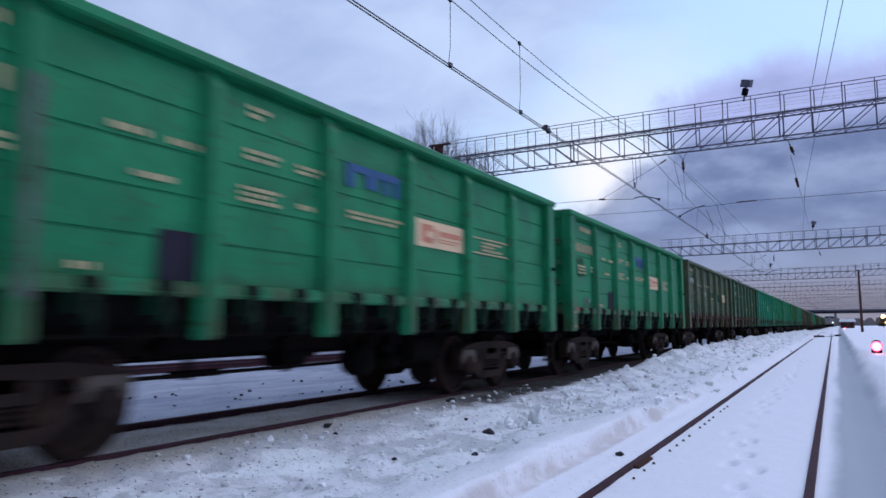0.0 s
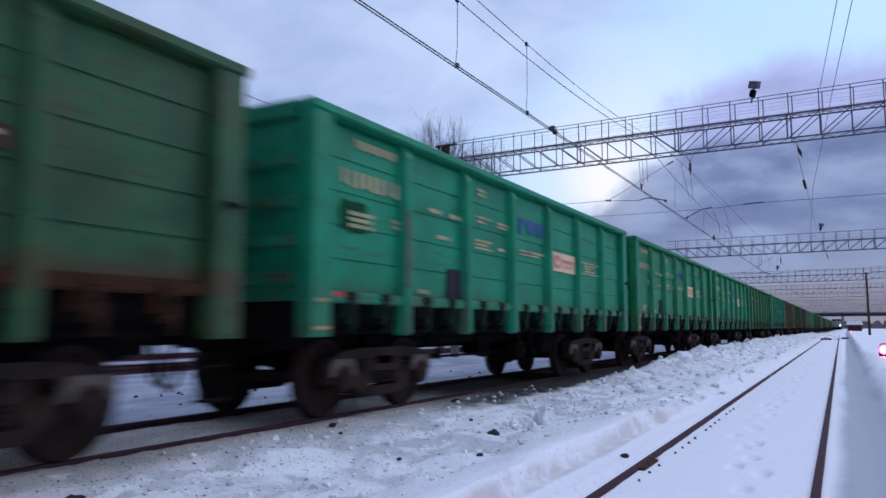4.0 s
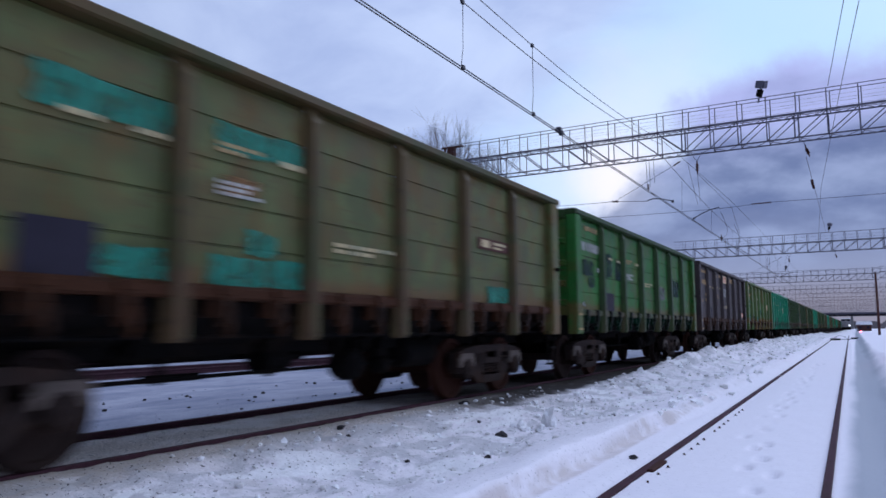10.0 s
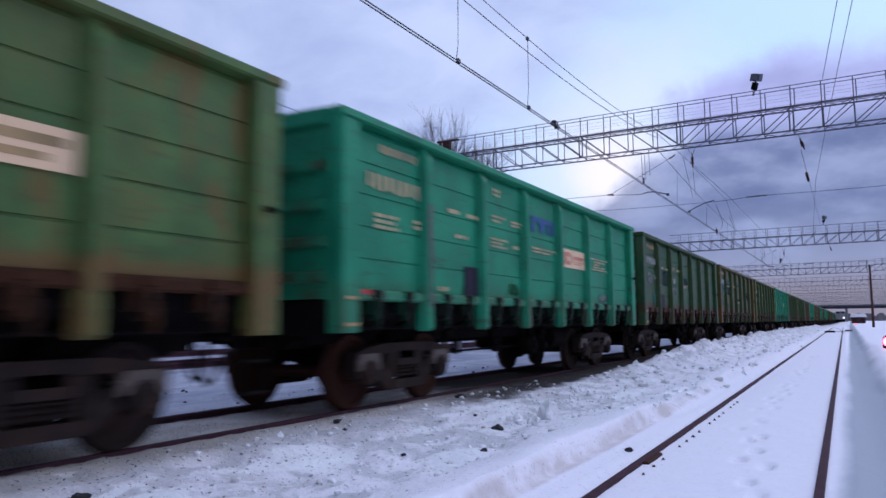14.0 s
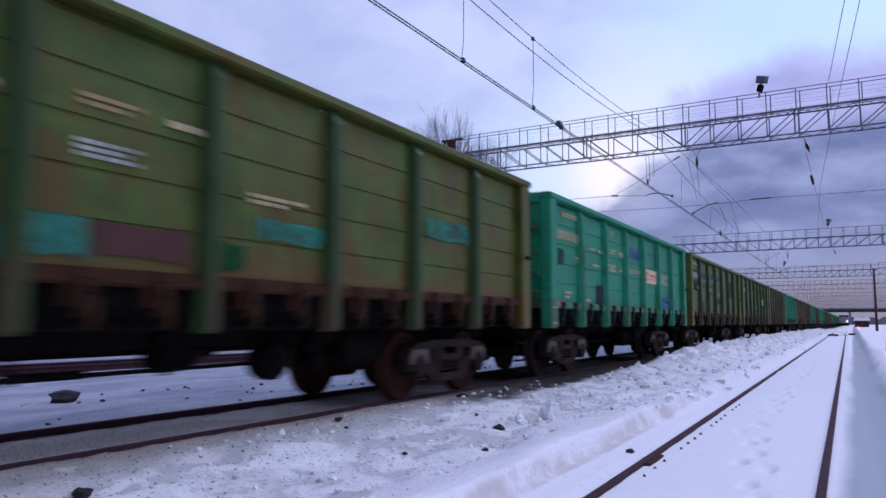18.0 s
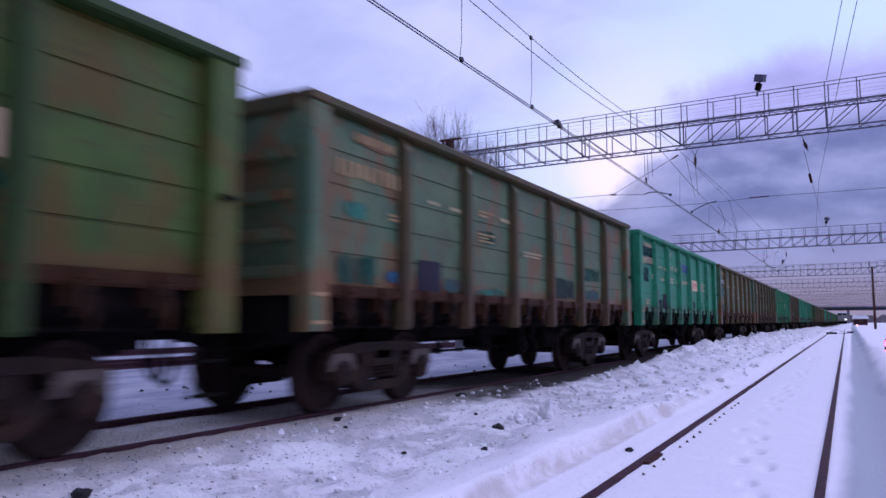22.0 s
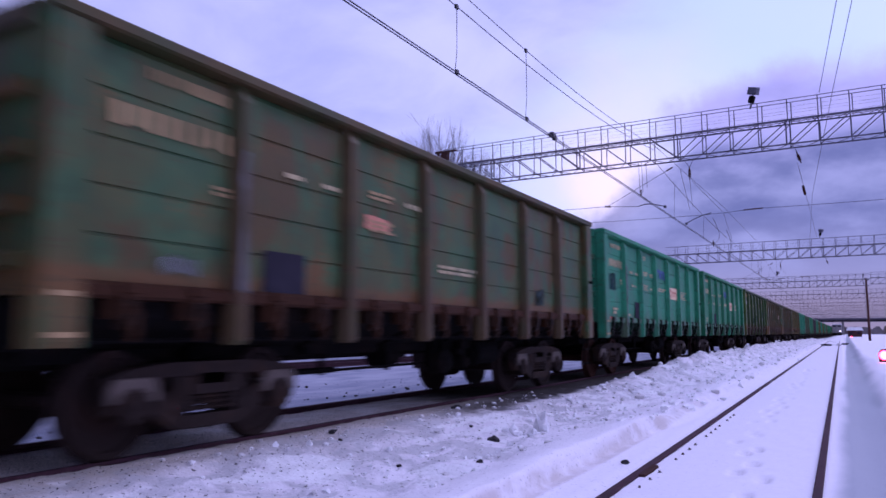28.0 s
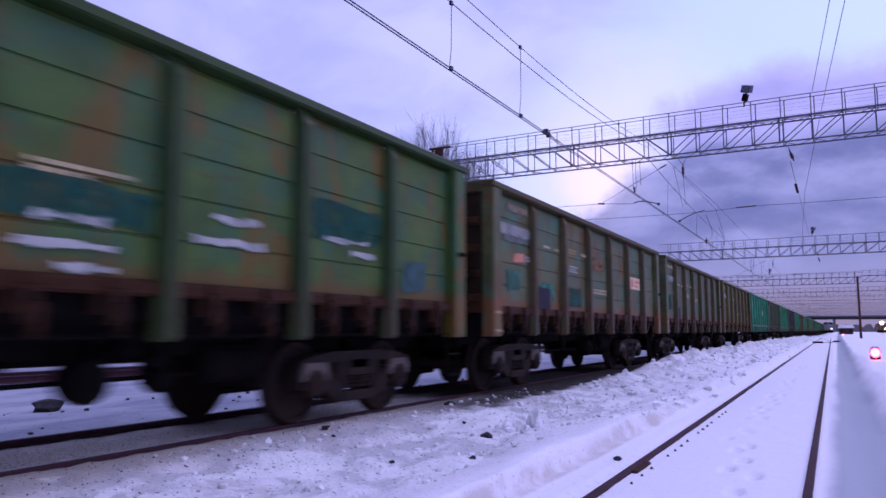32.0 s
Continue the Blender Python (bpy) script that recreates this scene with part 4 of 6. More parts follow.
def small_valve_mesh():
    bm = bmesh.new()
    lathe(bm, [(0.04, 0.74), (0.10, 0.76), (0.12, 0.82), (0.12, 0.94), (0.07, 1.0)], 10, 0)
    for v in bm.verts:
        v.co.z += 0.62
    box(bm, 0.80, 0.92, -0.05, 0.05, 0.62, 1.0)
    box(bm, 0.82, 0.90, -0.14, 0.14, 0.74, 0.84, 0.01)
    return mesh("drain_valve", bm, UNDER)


def step_mesh():
    bm = bmesh.new()
    for y in (-0.16, 0.16):
        rod(bm, (1.46, y, 1.05), (1.46, y, 0.42), 0.016, 5)
    for z in (0.44, 0.74):
        box(bm, 1.41, 1.51, -0.17, 0.17, z - 0.012, z + 0.012)
    return mesh("step", bm, UNDER)


def handle_mesh():
    bm = bmesh.new()
    box(bm, 1.57, 1.63, -0.055, 0.055, 2.17, 2.23, 0.012)
    box(bm, 1.60, 1.62, -0.02, 0.12, 2.19, 2.21)
    return mesh("post_latch", bm, UNDER)


BAY_WIDE = ribbed_panel(1.54)
END_WIDE = ribbed_panel(1.70)
RIB, CORNER, RIM, SILL = rib_mesh(), corner_mesh(), rim_mesh(), sill_mesh()
END_WALL, END_BEAM, END_RIM = end_wall_mesh(), end_beam_mesh(), end_rim_mesh()
HATCH, LATCH, FRAME, FLOOR = hatch_mesh(), latch_mesh(), frame_mesh(), floor_mesh()
SIDE_FRAME, AXLE_BOX, SPRING, BOLSTER, BRAKE = side_frame_mesh(), axle_box_mesh(), spring_mesh(), bolster_mesh(), brake_beam_mesh()
WHEELSET, COUPLER, TANK, CYLINDER = wheelset_mesh(), coupler_mesh(), tank_mesh(), brake_gear_mesh()
RODS, VALVE, STEP, HANDLE = rod_mesh(), hanger_mesh(), step_mesh(), handle_mesh()
SMALL_VALVE = small_valve_mesh()
CAP = cap_mesh()
HOSE = hose_mesh()
BOLSTER_END, SHOE = bolster_end_mesh(), brake_shoe_mesh()
BEARER, BUFFER = bearer_mesh(), buffer_beam_mesh()
WHEELSETS = []


def plates(rects, proud=0.006, x=SKIN + 0.015):
    """Thin painted fields on the side: (y0, y1, z0, z1) each."""
    bm = bmesh.new()
    for y0, y1, z0, z1 in rects:
        box(bm, x, x + proud, y0, y1, z0, z1)
    return bm


def ragged(y0, y1, z0, z1, x):
    """A field brushed or sprayed by hand, with uneven edges."""
    r = random.Random(int(1000 * (y0 * 7 + z0 * 13 + y1)))
    pts = []
    for (a, b), (c, d) in (((y0, z0), (y1, z0)), ((y1, z0), (y1, z1)), ((y1, z1), (y0, z1)), ((y0, z1), (y0, z0))):
        m = 5
        for i in range(m):
            t = i / m
            pts.append((a + (c - a) * t + r.uniform(-0.035, 0.035), b + (d - b) * t + r.uniform(-0.03, 0.03)))
    return extrude(bmesh.new(), pts, 0, x, x + 0.003)


def char_row(rng, y0, y1, z0, z1, gap=0.62):
    """A line of unreadable characters as plain bars."""
    h, out, y = z1 - z0, [], y0
    while y < y1 - 0.3 * h:
        w = h * rng.uniform(0.34, 0.55)
        out.append((y, min(y + w, y1), z0 + rng.choice((0, 0, 0.12)) * h, z1))
        y += w + h * gap * rng.choice((0.6, 0.6, 0.6, 0.8))
    return out


def text_rows(rng, y0, y1, z0, z1, rows):
    out, pitch = [], (z1 - z0) / rows
    for i in range(rows):
        z = z1 - pitch * (i + 1)
        e = y1 if i % 2 == 0 else y0 + (y1 - y0) * rng.uniform(0.55, 0.95)
        y = y0
        while y < e - 0.03:
            wide = rng.uniform(0.05, 0.2)
            out.append((y, min(y + wide, e), z + 0.18 * pitch, z + 0.80 * pitch))
            y += wide + rng.uniform(0.025, 0.06)
    return out


MARKS = {}
# comb-shaped emblem on the middle bay: (along, up)
EMBLEM = [(-0.50, 2.75), (-0.34, 2.75), (-0.34, 2.95), (-0.10, 2.95), (-0.10, 2.78), (0.16, 2.78), (0.16, 2.95), (0.30, 2.95), (0.30, 2.76), (0.42, 2.76),
          (0.42, 2.95), (0.54, 2.95), (0.54, 2.76), (0.68, 2.76), (0.68, 3.04), (-0.50, 3.04)]


def mark(key, make):
    if key not in MARKS:
        MARKS[key] = mesh("marking", make())
        MARKS[key].materials.append(WHITE)
    return MARKS[key]


def green_marks(w, v, far=False):
    """The lettering of the green fleet, as bars; v picks one of three hands."""
    r = random.Random(40 + v)
    num = -5.80 + 0.02 * v
    lay = [("type_text", WHITE, char_row(r, -5.50, -4.58, 3.21, 3.32)), ("number_text", WHITE, char_row(r, num, num + 1.42, 2.73, 2.93)),
           ("data_text", WHITE, text_rows(r, -5.62, -5.10, 2.24, 2.46, 3) if v == 1 else text_rows(r, -5.40, -5.00, 1.56, 1.74, 2)), ("data_text", WHITE, text_rows(r, -4.70, -4.36, 2.32, 2.47, 2)),
           ("load_text", WHITE, text_rows(r, -3.72, -3.36, 2.67, 2.77, 1)), ("load_text", WHITE, text_rows(r, -3.12, -2.78, 2.66, 2.76, 1)), ("load_text", WHITE, text_rows(r, -3.50, -3.04, 2.32, 2.41, 1)),
           ("load_text", WHITE, text_rows(r, -4.02, -3.76, 1.52, 1.62, 1)),
           ("stencil_board", PLUM, [(-3.22, -2.66, 1.48, 1.93)]),
           ("data_text", WHITE, text_rows(r, -2.16, -1.86, 3.15, 3.30, 2)), ("data_text", WHITE, text_rows(r, -2.20, -1.66, 2.72, 2.86, 2)),
           ("data_text", WHITE, text_rows(r, -1.42, -0.90, 2.72, 2.84, 2)), ("weight_text", WHITE, text_rows(r, -2.26, -1.62, 2.30, 2.48, 3)),
           ("weight_text", WHITE, text_rows(r, -1.38, -1.14, 2.33, 2.42, 1)),
           ("owner_text", WHITE, text_rows(r, -0.48, 0.74, 2.36, 2.48, 2)), ("notice_plate", CREAM, [(1.10, 2.60, 2.20, 2.58)]),
           ("station_text", WHITE, [(2.95, 4.28, 2.49, 2.515), (2.95, 4.28, 2.25, 2.275)]), ("station_text", WHITE, text_rows(r, 3.25, 4.05, 2.29, 2.47, 3))]
    me = mark(("emblem",), lambda: extrude(bmesh.new(), EMBLEM, 0, SKIN + 0.015, SKIN + 0.021))
    part("emblem", me, BLUE, w, "blue painted emblem")
    if far:
        lay = [e for e in lay if e[0] in ("number_text", "stencil_board", "notice_plate")]
    for i, (name, mat, rects) in enumerate(lay):
        me = mark(("green", name, v, far, i), lambda: plates(rects))
        ob = part(name, me, mat, w)
        if len(rects) > 1:
            tagged(ob, kind="stuff")
        if name == "notice_plate" and not far:
            logo = mark(("logo",), lambda: plates([(1.26, 1.40, 2.27, 2.52), (1.40, 1.60, 2.43, 2.52), (1.40, 1.58, 2.26, 2.34), (1.66, 1.72, 2.30, 2.48)], 0.004, SKIN + 0.0235))
            part("plate_emblem", logo, ORANGE, ob, "orange-red emblem")
            line = mark(("line",), lambda: plates([(1.80, 2.46, 2.385, 2.46), (1.80, 2.46, 2.33, 2.345), (1.80, 2.30, 2.29, 2.305)], 0.004, SKIN + 0.0235))
            part("plate_text", line, ORANGE, ob)


def plain_marks(w, seed, far=False, number=WHITE):
    r = random.Random(900 + seed)
    type_ink = DUSTED if seed % 3 else WHITE
    lay = [("number_text", number, char_row(r, -5.84, -4.34, 2.76, 2.95)), ("type_text", type_ink, char_row(r, -5.50, -4.62, 3.21, 3.32)),
           ("stencil_board", PLUM, [(-4.05, -3.42, 1.48, 1.91)]), ("data_text", DUSTED, text_rows(r, -2.20, -1.64, 2.72, 2.84, 2)), ("data_text", WHITE, text_rows(r, -1.36, -0.90, 2.72, 2.82, 1)),
           ("load_text", WHITE, text_rows(r, -3.75, -3.42, 2.69, 2.77, 1)), ("load_text", WHITE, text_rows(r, -3.12, -2.80, 2.68, 2.76, 1)), ("weight_text", number, text_rows(r, -2.20, -1.64, 2.32, 2.48, 3)),
           ("data_text", number, text_rows(r, -4.74, -4.42, 2.34, 2.45, 2)),
           ("station_text", WHITE, text_rows(r, -0.45, 0.76, 1.93, 2.07, 2) if seed % 2 else text_rows(r, -0.38, 0.50, 2.22, 2.34, 2))]
    for name, mat, rects in lay[:2 if far else 11]:
        ob = part(name, plates(rects), mat, w)
        if len(rects) > 1:
            tagged(ob, kind="stuff")


def bogie(w, y, near=True, rusty=()):
    b = thing("bogie", "", "")
    b.parent = w
    b.matrix_basis = pose(0, y, 0)
    part("side_frame", SIDE_FRAME, None, b)
    part("bolster", BOLSTER, None, b)
    if near:
        part("side_frame", SIDE_FRAME, None, b, m=pose(0, 0, 0, 0, 0, 180))
        part("brake_beam", BRAKE, None, b)
        part("bolster_end", BOLSTER_END, None, b)
        for u in (-0.20, 0.0, 0.20):
            part("spring", SPRING, None, b, m=pose(1.04, u, 0))
        for u, turn in ((-0.925, 0), (0.925, 180)):
            part("brake_shoe", SHOE, None, b, m=pose(0 if turn == 0 else 1.605, u, 0.475, 0, 0, turn))
    for u in (-0.925, 0.925):
        if near:
            part("axle_box", AXLE_BOX, None, b, m=pose(0, u, 0.475))
            part("adapter_cap", CAP, None, b, "pale dusty adapter cap", m=pose(0, u, 0.475))
        ob = part("wheelset", WHEELSET, RUST_WHEEL if u in rusty else WHEEL, b)
        ob.matrix_parent_inverse = pose(0, u, 0.475)
        WHEELSETS.append(ob)


def wagon(index, colour, label, detail=2, trim=None):
    """An open freight wagon on two bogies. Detail 2: passes the camera; 1: stays far down the line."""
    w = thing("open_wagon", label, "freight wagon", group="wagons of the train")
    skin = PAINTS[colour]
    edge = PAINTS[trim or colour]
    sides = ((1, None), (-1, pose(0, 0, 0, 0, 0, 180)))
    for s, turn in sides:
        if s < 0 and detail < 2:
            continue
        at = lambda y, turn=turn: pose(0, y, 0) if turn is None else pose(0, y, 0, 0, 0, 180)
        edges = (-6.08, *RIBS, 6.08)
        if s > 0 or detail == 2:
            for i in range(7):
                c = (edges[i] + edges[i + 1]) / 2
                part("side_panel", END_WIDE if i in (0, 6) else BAY_WIDE, skin, w, m=at(c))
            for y in RIBS:
                part("rib", RIB, edge, w, m=at(y))
        part("top_rim", RIM, skin if colour in ("olive", "moss", "yellowed") else edge, w, m=at(0))
        part("side_sill", SILL, edge if colour in ("green", "teal", "jade", "dull", "leaf") else PAINTS["soot"], w, m=at(0))
        for y in (-HALF + 0.19, HALF - 0.19):
            part("corner_post", CORNER, skin, w, m=at(y))
    end_skin = PAINTS["rusted_end"] if index in (12, 22, 23, 29) else skin
    for y, turn in ((-HALF + 0.05, 180), (HALF - 0.05, 0)):
        part("end_wall", END_WALL, end_skin, w, m=pose(0, y, 0, 0, 0, turn))
        part("end_rim", END_RIM, edge, w, m=pose(0, y, 0, 0, 0, turn))
        if detail == 2:
            for z in (1.62, 2.02, 2.44, 2.90):
                part("stiffener", END_BEAM, end_skin, w, m=pose(0, y, z, 0, 0, turn))
        part("coupler", COUPLER, None, w, m=pose(0, y, 0, 0, 0, turn))
        if detail == 2:
            part("brake_hose", HOSE, None, w, m=pose(0, y, 0, 0, 0, turn))
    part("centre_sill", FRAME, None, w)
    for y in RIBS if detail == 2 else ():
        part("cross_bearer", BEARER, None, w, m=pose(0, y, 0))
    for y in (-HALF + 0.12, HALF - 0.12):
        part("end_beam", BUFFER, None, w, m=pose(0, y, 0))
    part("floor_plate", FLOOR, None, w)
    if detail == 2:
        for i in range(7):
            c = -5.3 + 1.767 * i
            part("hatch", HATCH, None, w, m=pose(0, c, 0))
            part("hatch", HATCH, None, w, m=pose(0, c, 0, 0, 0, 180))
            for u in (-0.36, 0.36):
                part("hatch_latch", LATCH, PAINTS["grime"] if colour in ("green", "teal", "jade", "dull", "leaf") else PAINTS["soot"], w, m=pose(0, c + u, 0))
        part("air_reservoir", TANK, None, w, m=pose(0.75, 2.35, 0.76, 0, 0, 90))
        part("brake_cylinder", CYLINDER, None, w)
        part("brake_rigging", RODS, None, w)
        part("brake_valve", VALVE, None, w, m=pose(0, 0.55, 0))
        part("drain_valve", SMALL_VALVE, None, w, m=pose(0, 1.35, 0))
        part("step", STEP, None, w, m=pose(0, HALF - 0.24, 0))
        part("post_latch", HANDLE, None, w, m=pose(0, HALF - 0.20, 0))
        part("grease_mark", plates([(-6.38, -6.12, 1.06, 1.10)], 0.006, 1.575), DUSTED, w)
        part("grease_mark", plates([(-6.36, -6.14, 1.36, 1.40)], 0.006, 1.575), DUSTED, w)
    for y in (-4.325, 4.325):
        bogie(w, y, detail == 2, (-0.925, 0.925) if (index * 5 + int(y)) % 7 == 0 or index in (11, 13, 19) and y < 0 else (0.925,) if index % 4 == 2 else ())
    return w


def patches(w, fields):
    """Repainted fields: (material, y0, y1, z0, z1)."""
    for mat, y0, y1, z0, z1 in fields:
        part("repainted_field", ragged(y0, y1, z0, z1, SKIN + 0.0145), mat, w)


GREEN_LABEL = "weathered green steel open wagon with white lettering and cream plate"
SEA_LABEL = GREEN_LABEL.replace("green", "sea-green")
TRAIN = {}


def livery(n, colour, label=GREEN_LABEL, *fields, plate=None):
    """What the wagon number n of the train wears: fields and plate are (material, y0, y1, z0, z1)."""
    TRAIN[n] = (colour, label, fields, plate)


livery(-2, "green")
livery(-1, "dull", "dull green steel open wagon of the train")
livery(0, "green")
livery(1, "green", "weathered green open wagon with a darker green repainted square", (LIVID, -5.79, -5.20, 2.20, 2.59), (WASH, -5.22, -4.80, 1.58, 1.72))
livery(2, "khaki", "khaki open wagon with a pale plate and green patches", (DEEPTEAL, -5.75, -5.22, 1.98, 2.27), (LIVID, -5.72, -5.21, 1.49, 1.73), (WASH, -5.14, -4.72, 1.51, 1.68),
       (DEEPTEAL, -0.43, 0.54, 2.30, 2.54), (DEEPTEAL, 1.34, 2.51, 2.20, 2.52), (WASH, -2.2, -1.82, 1.53, 1.72), (LIVID, -1.76, -1.48, 1.52, 1.65), plate=(CREAM, 3.03, 4.30, 2.23, 2.56))
livery(3, "forest", "dark green open wagon with a bright green field", (LIVID, -5.66, -4.33, 2.27, 2.62), (TEAL, -4.62, -4.32, 1.97, 2.10), (WASH, -5.28, -4.74, 1.50, 1.78),
       (DEEPTEAL, -3.22, -2.78, 1.50, 1.59), (OCHRE, -3.98, -3.56, 2.08, 2.17), (DUSTED, -2.16, -1.72, 2.33, 2.48), (BROWN, 1.2, 1.55, 1.95, 2.10), plate=(BROWN, 3.05, 4.28, 2.31, 2.48))
livery(4, "teal", "sea-green open wagon with a dark green repainted square", (DARKGREEN, -5.8, -5.25, 2.2, 2.56))
livery(5, "green", GREEN_LABEL, (LIVID, 1.0, 1.62, 1.62, 1.98))
livery(6, "green", "weathered green open wagon with a darker green repainted square", (DARKGREEN, -5.79, -5.20, 2.18, 2.56), (WASH, -5.62, -5.05, 1.56, 1.72))
livery(7, "dull", "dull green open wagon with bare grey fields and dark plate", (WASH, -5.80, -4.34, 2.74, 3.00), (WASH, -5.50, -4.94, 1.50, 1.82), (LIVID, -4.80, -4.33, 1.51, 1.74),
       (WASH, -3.42, -2.60, 1.50, 1.82), (WASH, -2.20, -1.70, 1.52, 1.72), (DARKGREEN, -5.5, -5.2, 2.28, 2.52), plate=(PLUM, 2.92, 4.26, 2.29, 2.51))
livery(8, "jade", "sea-green open wagon with one bare grey rib", (DARKGREEN, -5.86, -5.26, 2.20, 2.51), (BARE, -4.74, -4.58, 1.52, 3.30), (SLATE, -3.76, -3.58, 2.2, 3.38), (WASH, -5.7, -5.3, 1.55, 1.72))
livery(9, "sage", "sage-green open wagon with bright teal repainted fields", (TEAL, -5.73, -4.34, 3.18, 3.38), (TEAL, -5.82, -4.34, 2.24, 3.03), (TEAL, -3.97, -2.76, 2.74, 3.03), (TEAL, -2.23, -1.02, 2.75, 3.02),
       (TEAL, -5.92, -4.36, 1.50, 1.77), (TEAL, -3.40, -2.78, 1.50, 1.75), (TEAL, -2.29, -1.02, 1.50, 1.78), (TEAL, -1.81, -1.40, 1.80, 2.03), (OCHRE, -2.17, -1.66, 2.35, 2.54), (TEAL, 3.5, 4.26, 1.50, 1.74),
       plate=(BROWN, 3.16, 4.28, 2.33, 2.51))
livery(10, "leaf", "grass-green open wagon with rust streaks and grey fields", (SLATE, -5.70, -4.98, 2.24, 2.56), (SLATE, -3.98, -3.52, 2.29, 2.84), (SLATE, -3.22, -2.78, 2.24, 2.76), (WASH, 1.40, 2.05, 1.94, 2.30),
       (SLATE, 2.95, 4.14, 2.08, 2.60), (SLATE, -5.3, -4.9, 2.0, 2.2), (WASH, -5.9, -5.6, 1.56, 1.66))
livery(11, "brown", "dark brown open wagon with red and white plate", (DUSTED, -5.68, -5.33, 2.08, 2.12), (DUSTED, -5.68, -5.33, 2.16, 2.20), (DUSTED, -4.73, -4.42, 2.12, 2.25), (DUSTED, -2.10, -1.84, 3.19, 3.31),
       (DUSTED, -1.36, -0.98, 3.24, 3.34), (BROWN, -2.16, -1.80, 2.04, 2.18), plate=(CREAM, -0.62, 0.72, 3.06, 3.38))
livery(12, "faded", "faded green open wagon with teal and ochre fields", (OCHRE, -5.53, -4.65, 3.20, 3.33), (OCHRE, -5.86, -4.42, 2.75, 2.97), (TEAL, -5.88, -5.00, 2.22, 2.62), (TEAL, -4.72, -4.34, 2.28, 2.61),
       (TEAL, -5.42, -4.80, 1.50, 1.81), (DEEPTEAL, -3.02, -2.76, 1.50, 1.72), (NAVY, -3.40, -3.12, 1.50, 1.77), (OCHRE, -2.27, -2.01, 3.02, 3.30), (DUSTED, -2.27, -1.73, 2.34, 2.50),
       (TEAL, -2.30, -1.04, 1.50, 1.75), (TEAL, -0.57, 0.72, 1.85, 2.14), plate=(CREAM, 3.0, 4.30, 2.21, 2.54))
livery(13, "teal", SEA_LABEL, (DARKGREEN, -1.55, -1.2, 1.55, 1.72), (WASH, 3.6, 4.2, 1.55, 1.7))
livery(14, "forest", "dark green open wagon with grey patches", (WASH, -5.5, -4.9, 2.2, 2.5), (SLATE, -3.6, -2.9, 2.2, 2.7), (WASH, -2.2, -1.6, 1.9, 2.2), (SLATE, -0.5, 0.5, 2.3, 2.6), (TEAL, -4.9, -4.6, 1.6, 1.9))
livery(15, "olive", "olive-brown open wagon with slate-blue repainted fields", (SKYBLUE, -5.86, -4.36, 2.31, 3.00), (SKYBLUE, -5.88, -4.96, 1.80, 2.20), (DARKGREEN, -4.86, -4.41, 2.30, 2.58), (SKYBLUE, -3.86, -2.78, 2.77, 3.00),
       (SLATE, -3.92, -2.76, 2.30, 2.68), (PLUM, -2.28, -1.76, 2.25, 2.64), (SLATE, -2.18, -1.76, 2.93, 3.10), (SKYBLUE, -0.48, 0.70, 2.79, 2.97), (SLATE, -0.63, 0.73, 1.89, 2.19), (SLATE, 2.96, 4.28, 2.18, 2.60),
       (SKYBLUE, -2.36, -2.06, 1.50, 1.80))
livery(16, "moss", "moss-green open wagon with teal and red-brown patches", (OCHRE, -5.44, -4.48, 3.24, 3.37), (SLATE, -5.78, -4.38, 2.50, 2.94), (TEAL, -5.85, -5.15, 1.86, 2.16), (TEAL, -5.82, -5.47, 1.50, 1.81),
       (RED, -4.05, -3.64, 1.92, 2.12), (TEAL, -0.27, 0.76, 1.89, 2.10), (TEAL, 3.06, 4.28, 2.24, 2.50), (TEAL, -2.55, -2.10, 1.56, 1.86), (BROWN, -2.05, -1.10, 1.58, 1.86), (TEAL, -3.20, -2.78, 1.52, 1.72), (DARKGREEN, -0.9, -0.4, 1.55, 1.8))
livery(17, "teal", "green open wagon with an azure repainted foot", (AZURE, 2.80, 4.30, 1.52, 1.86), (AZURE, 4.56, 5.25, 1.52, 1.86), (SLATE, -5.86, -5.40, 2.22, 2.56))
livery(18, "yellowed", "yellow-green open wagon with slate-blue repainted fields", (SLATE, -5.88, -4.36, 2.80, 3.02), (SLATE, -5.84, -4.38, 2.28, 2.64), (WASH, -5.80, -5.28, 2.02, 2.20), (SKYBLUE, -4.04, -2.76, 2.78, 3.02),
       (SKYBLUE, -3.52, -3.18, 2.46, 2.60), (SKYBLUE, -2.28, -1.02, 2.83, 3.03), (SLATE, -2.32, -1.60, 2.26, 2.58), (TEAL, -2.26, -1.96, 1.80, 2.06), (SKYBLUE, -2.40, -2.06, 1.51, 1.78), (SLATE, -0.50, 0.74, 1.88, 2.18),
       (SLATE, 2.88, 4.20, 2.23, 3.00), (SKYBLUE, -0.03, 0.44, 2.87, 3.02))
livery(19, "mossy", "moss-green open wagon with a red and white plate", (OCHRE, -5.52, -4.65, 3.22, 3.34), (DARKGREEN, -5.99, -5.08, 1.83, 2.04), (TEAL, -5.88, -5.08, 1.53, 1.81), (DUSTED, -2.13, -1.72, 2.86, 2.96),
       (TEAL, -0.56, 0.74, 1.90, 2.14), (DEEPTEAL, 3.0, 4.28, 1.91, 2.16), (DEEPTEAL, -1.9, -1.4, 1.56, 1.75), plate=(CREAM, 2.95, 4.28, 2.21, 2.55))
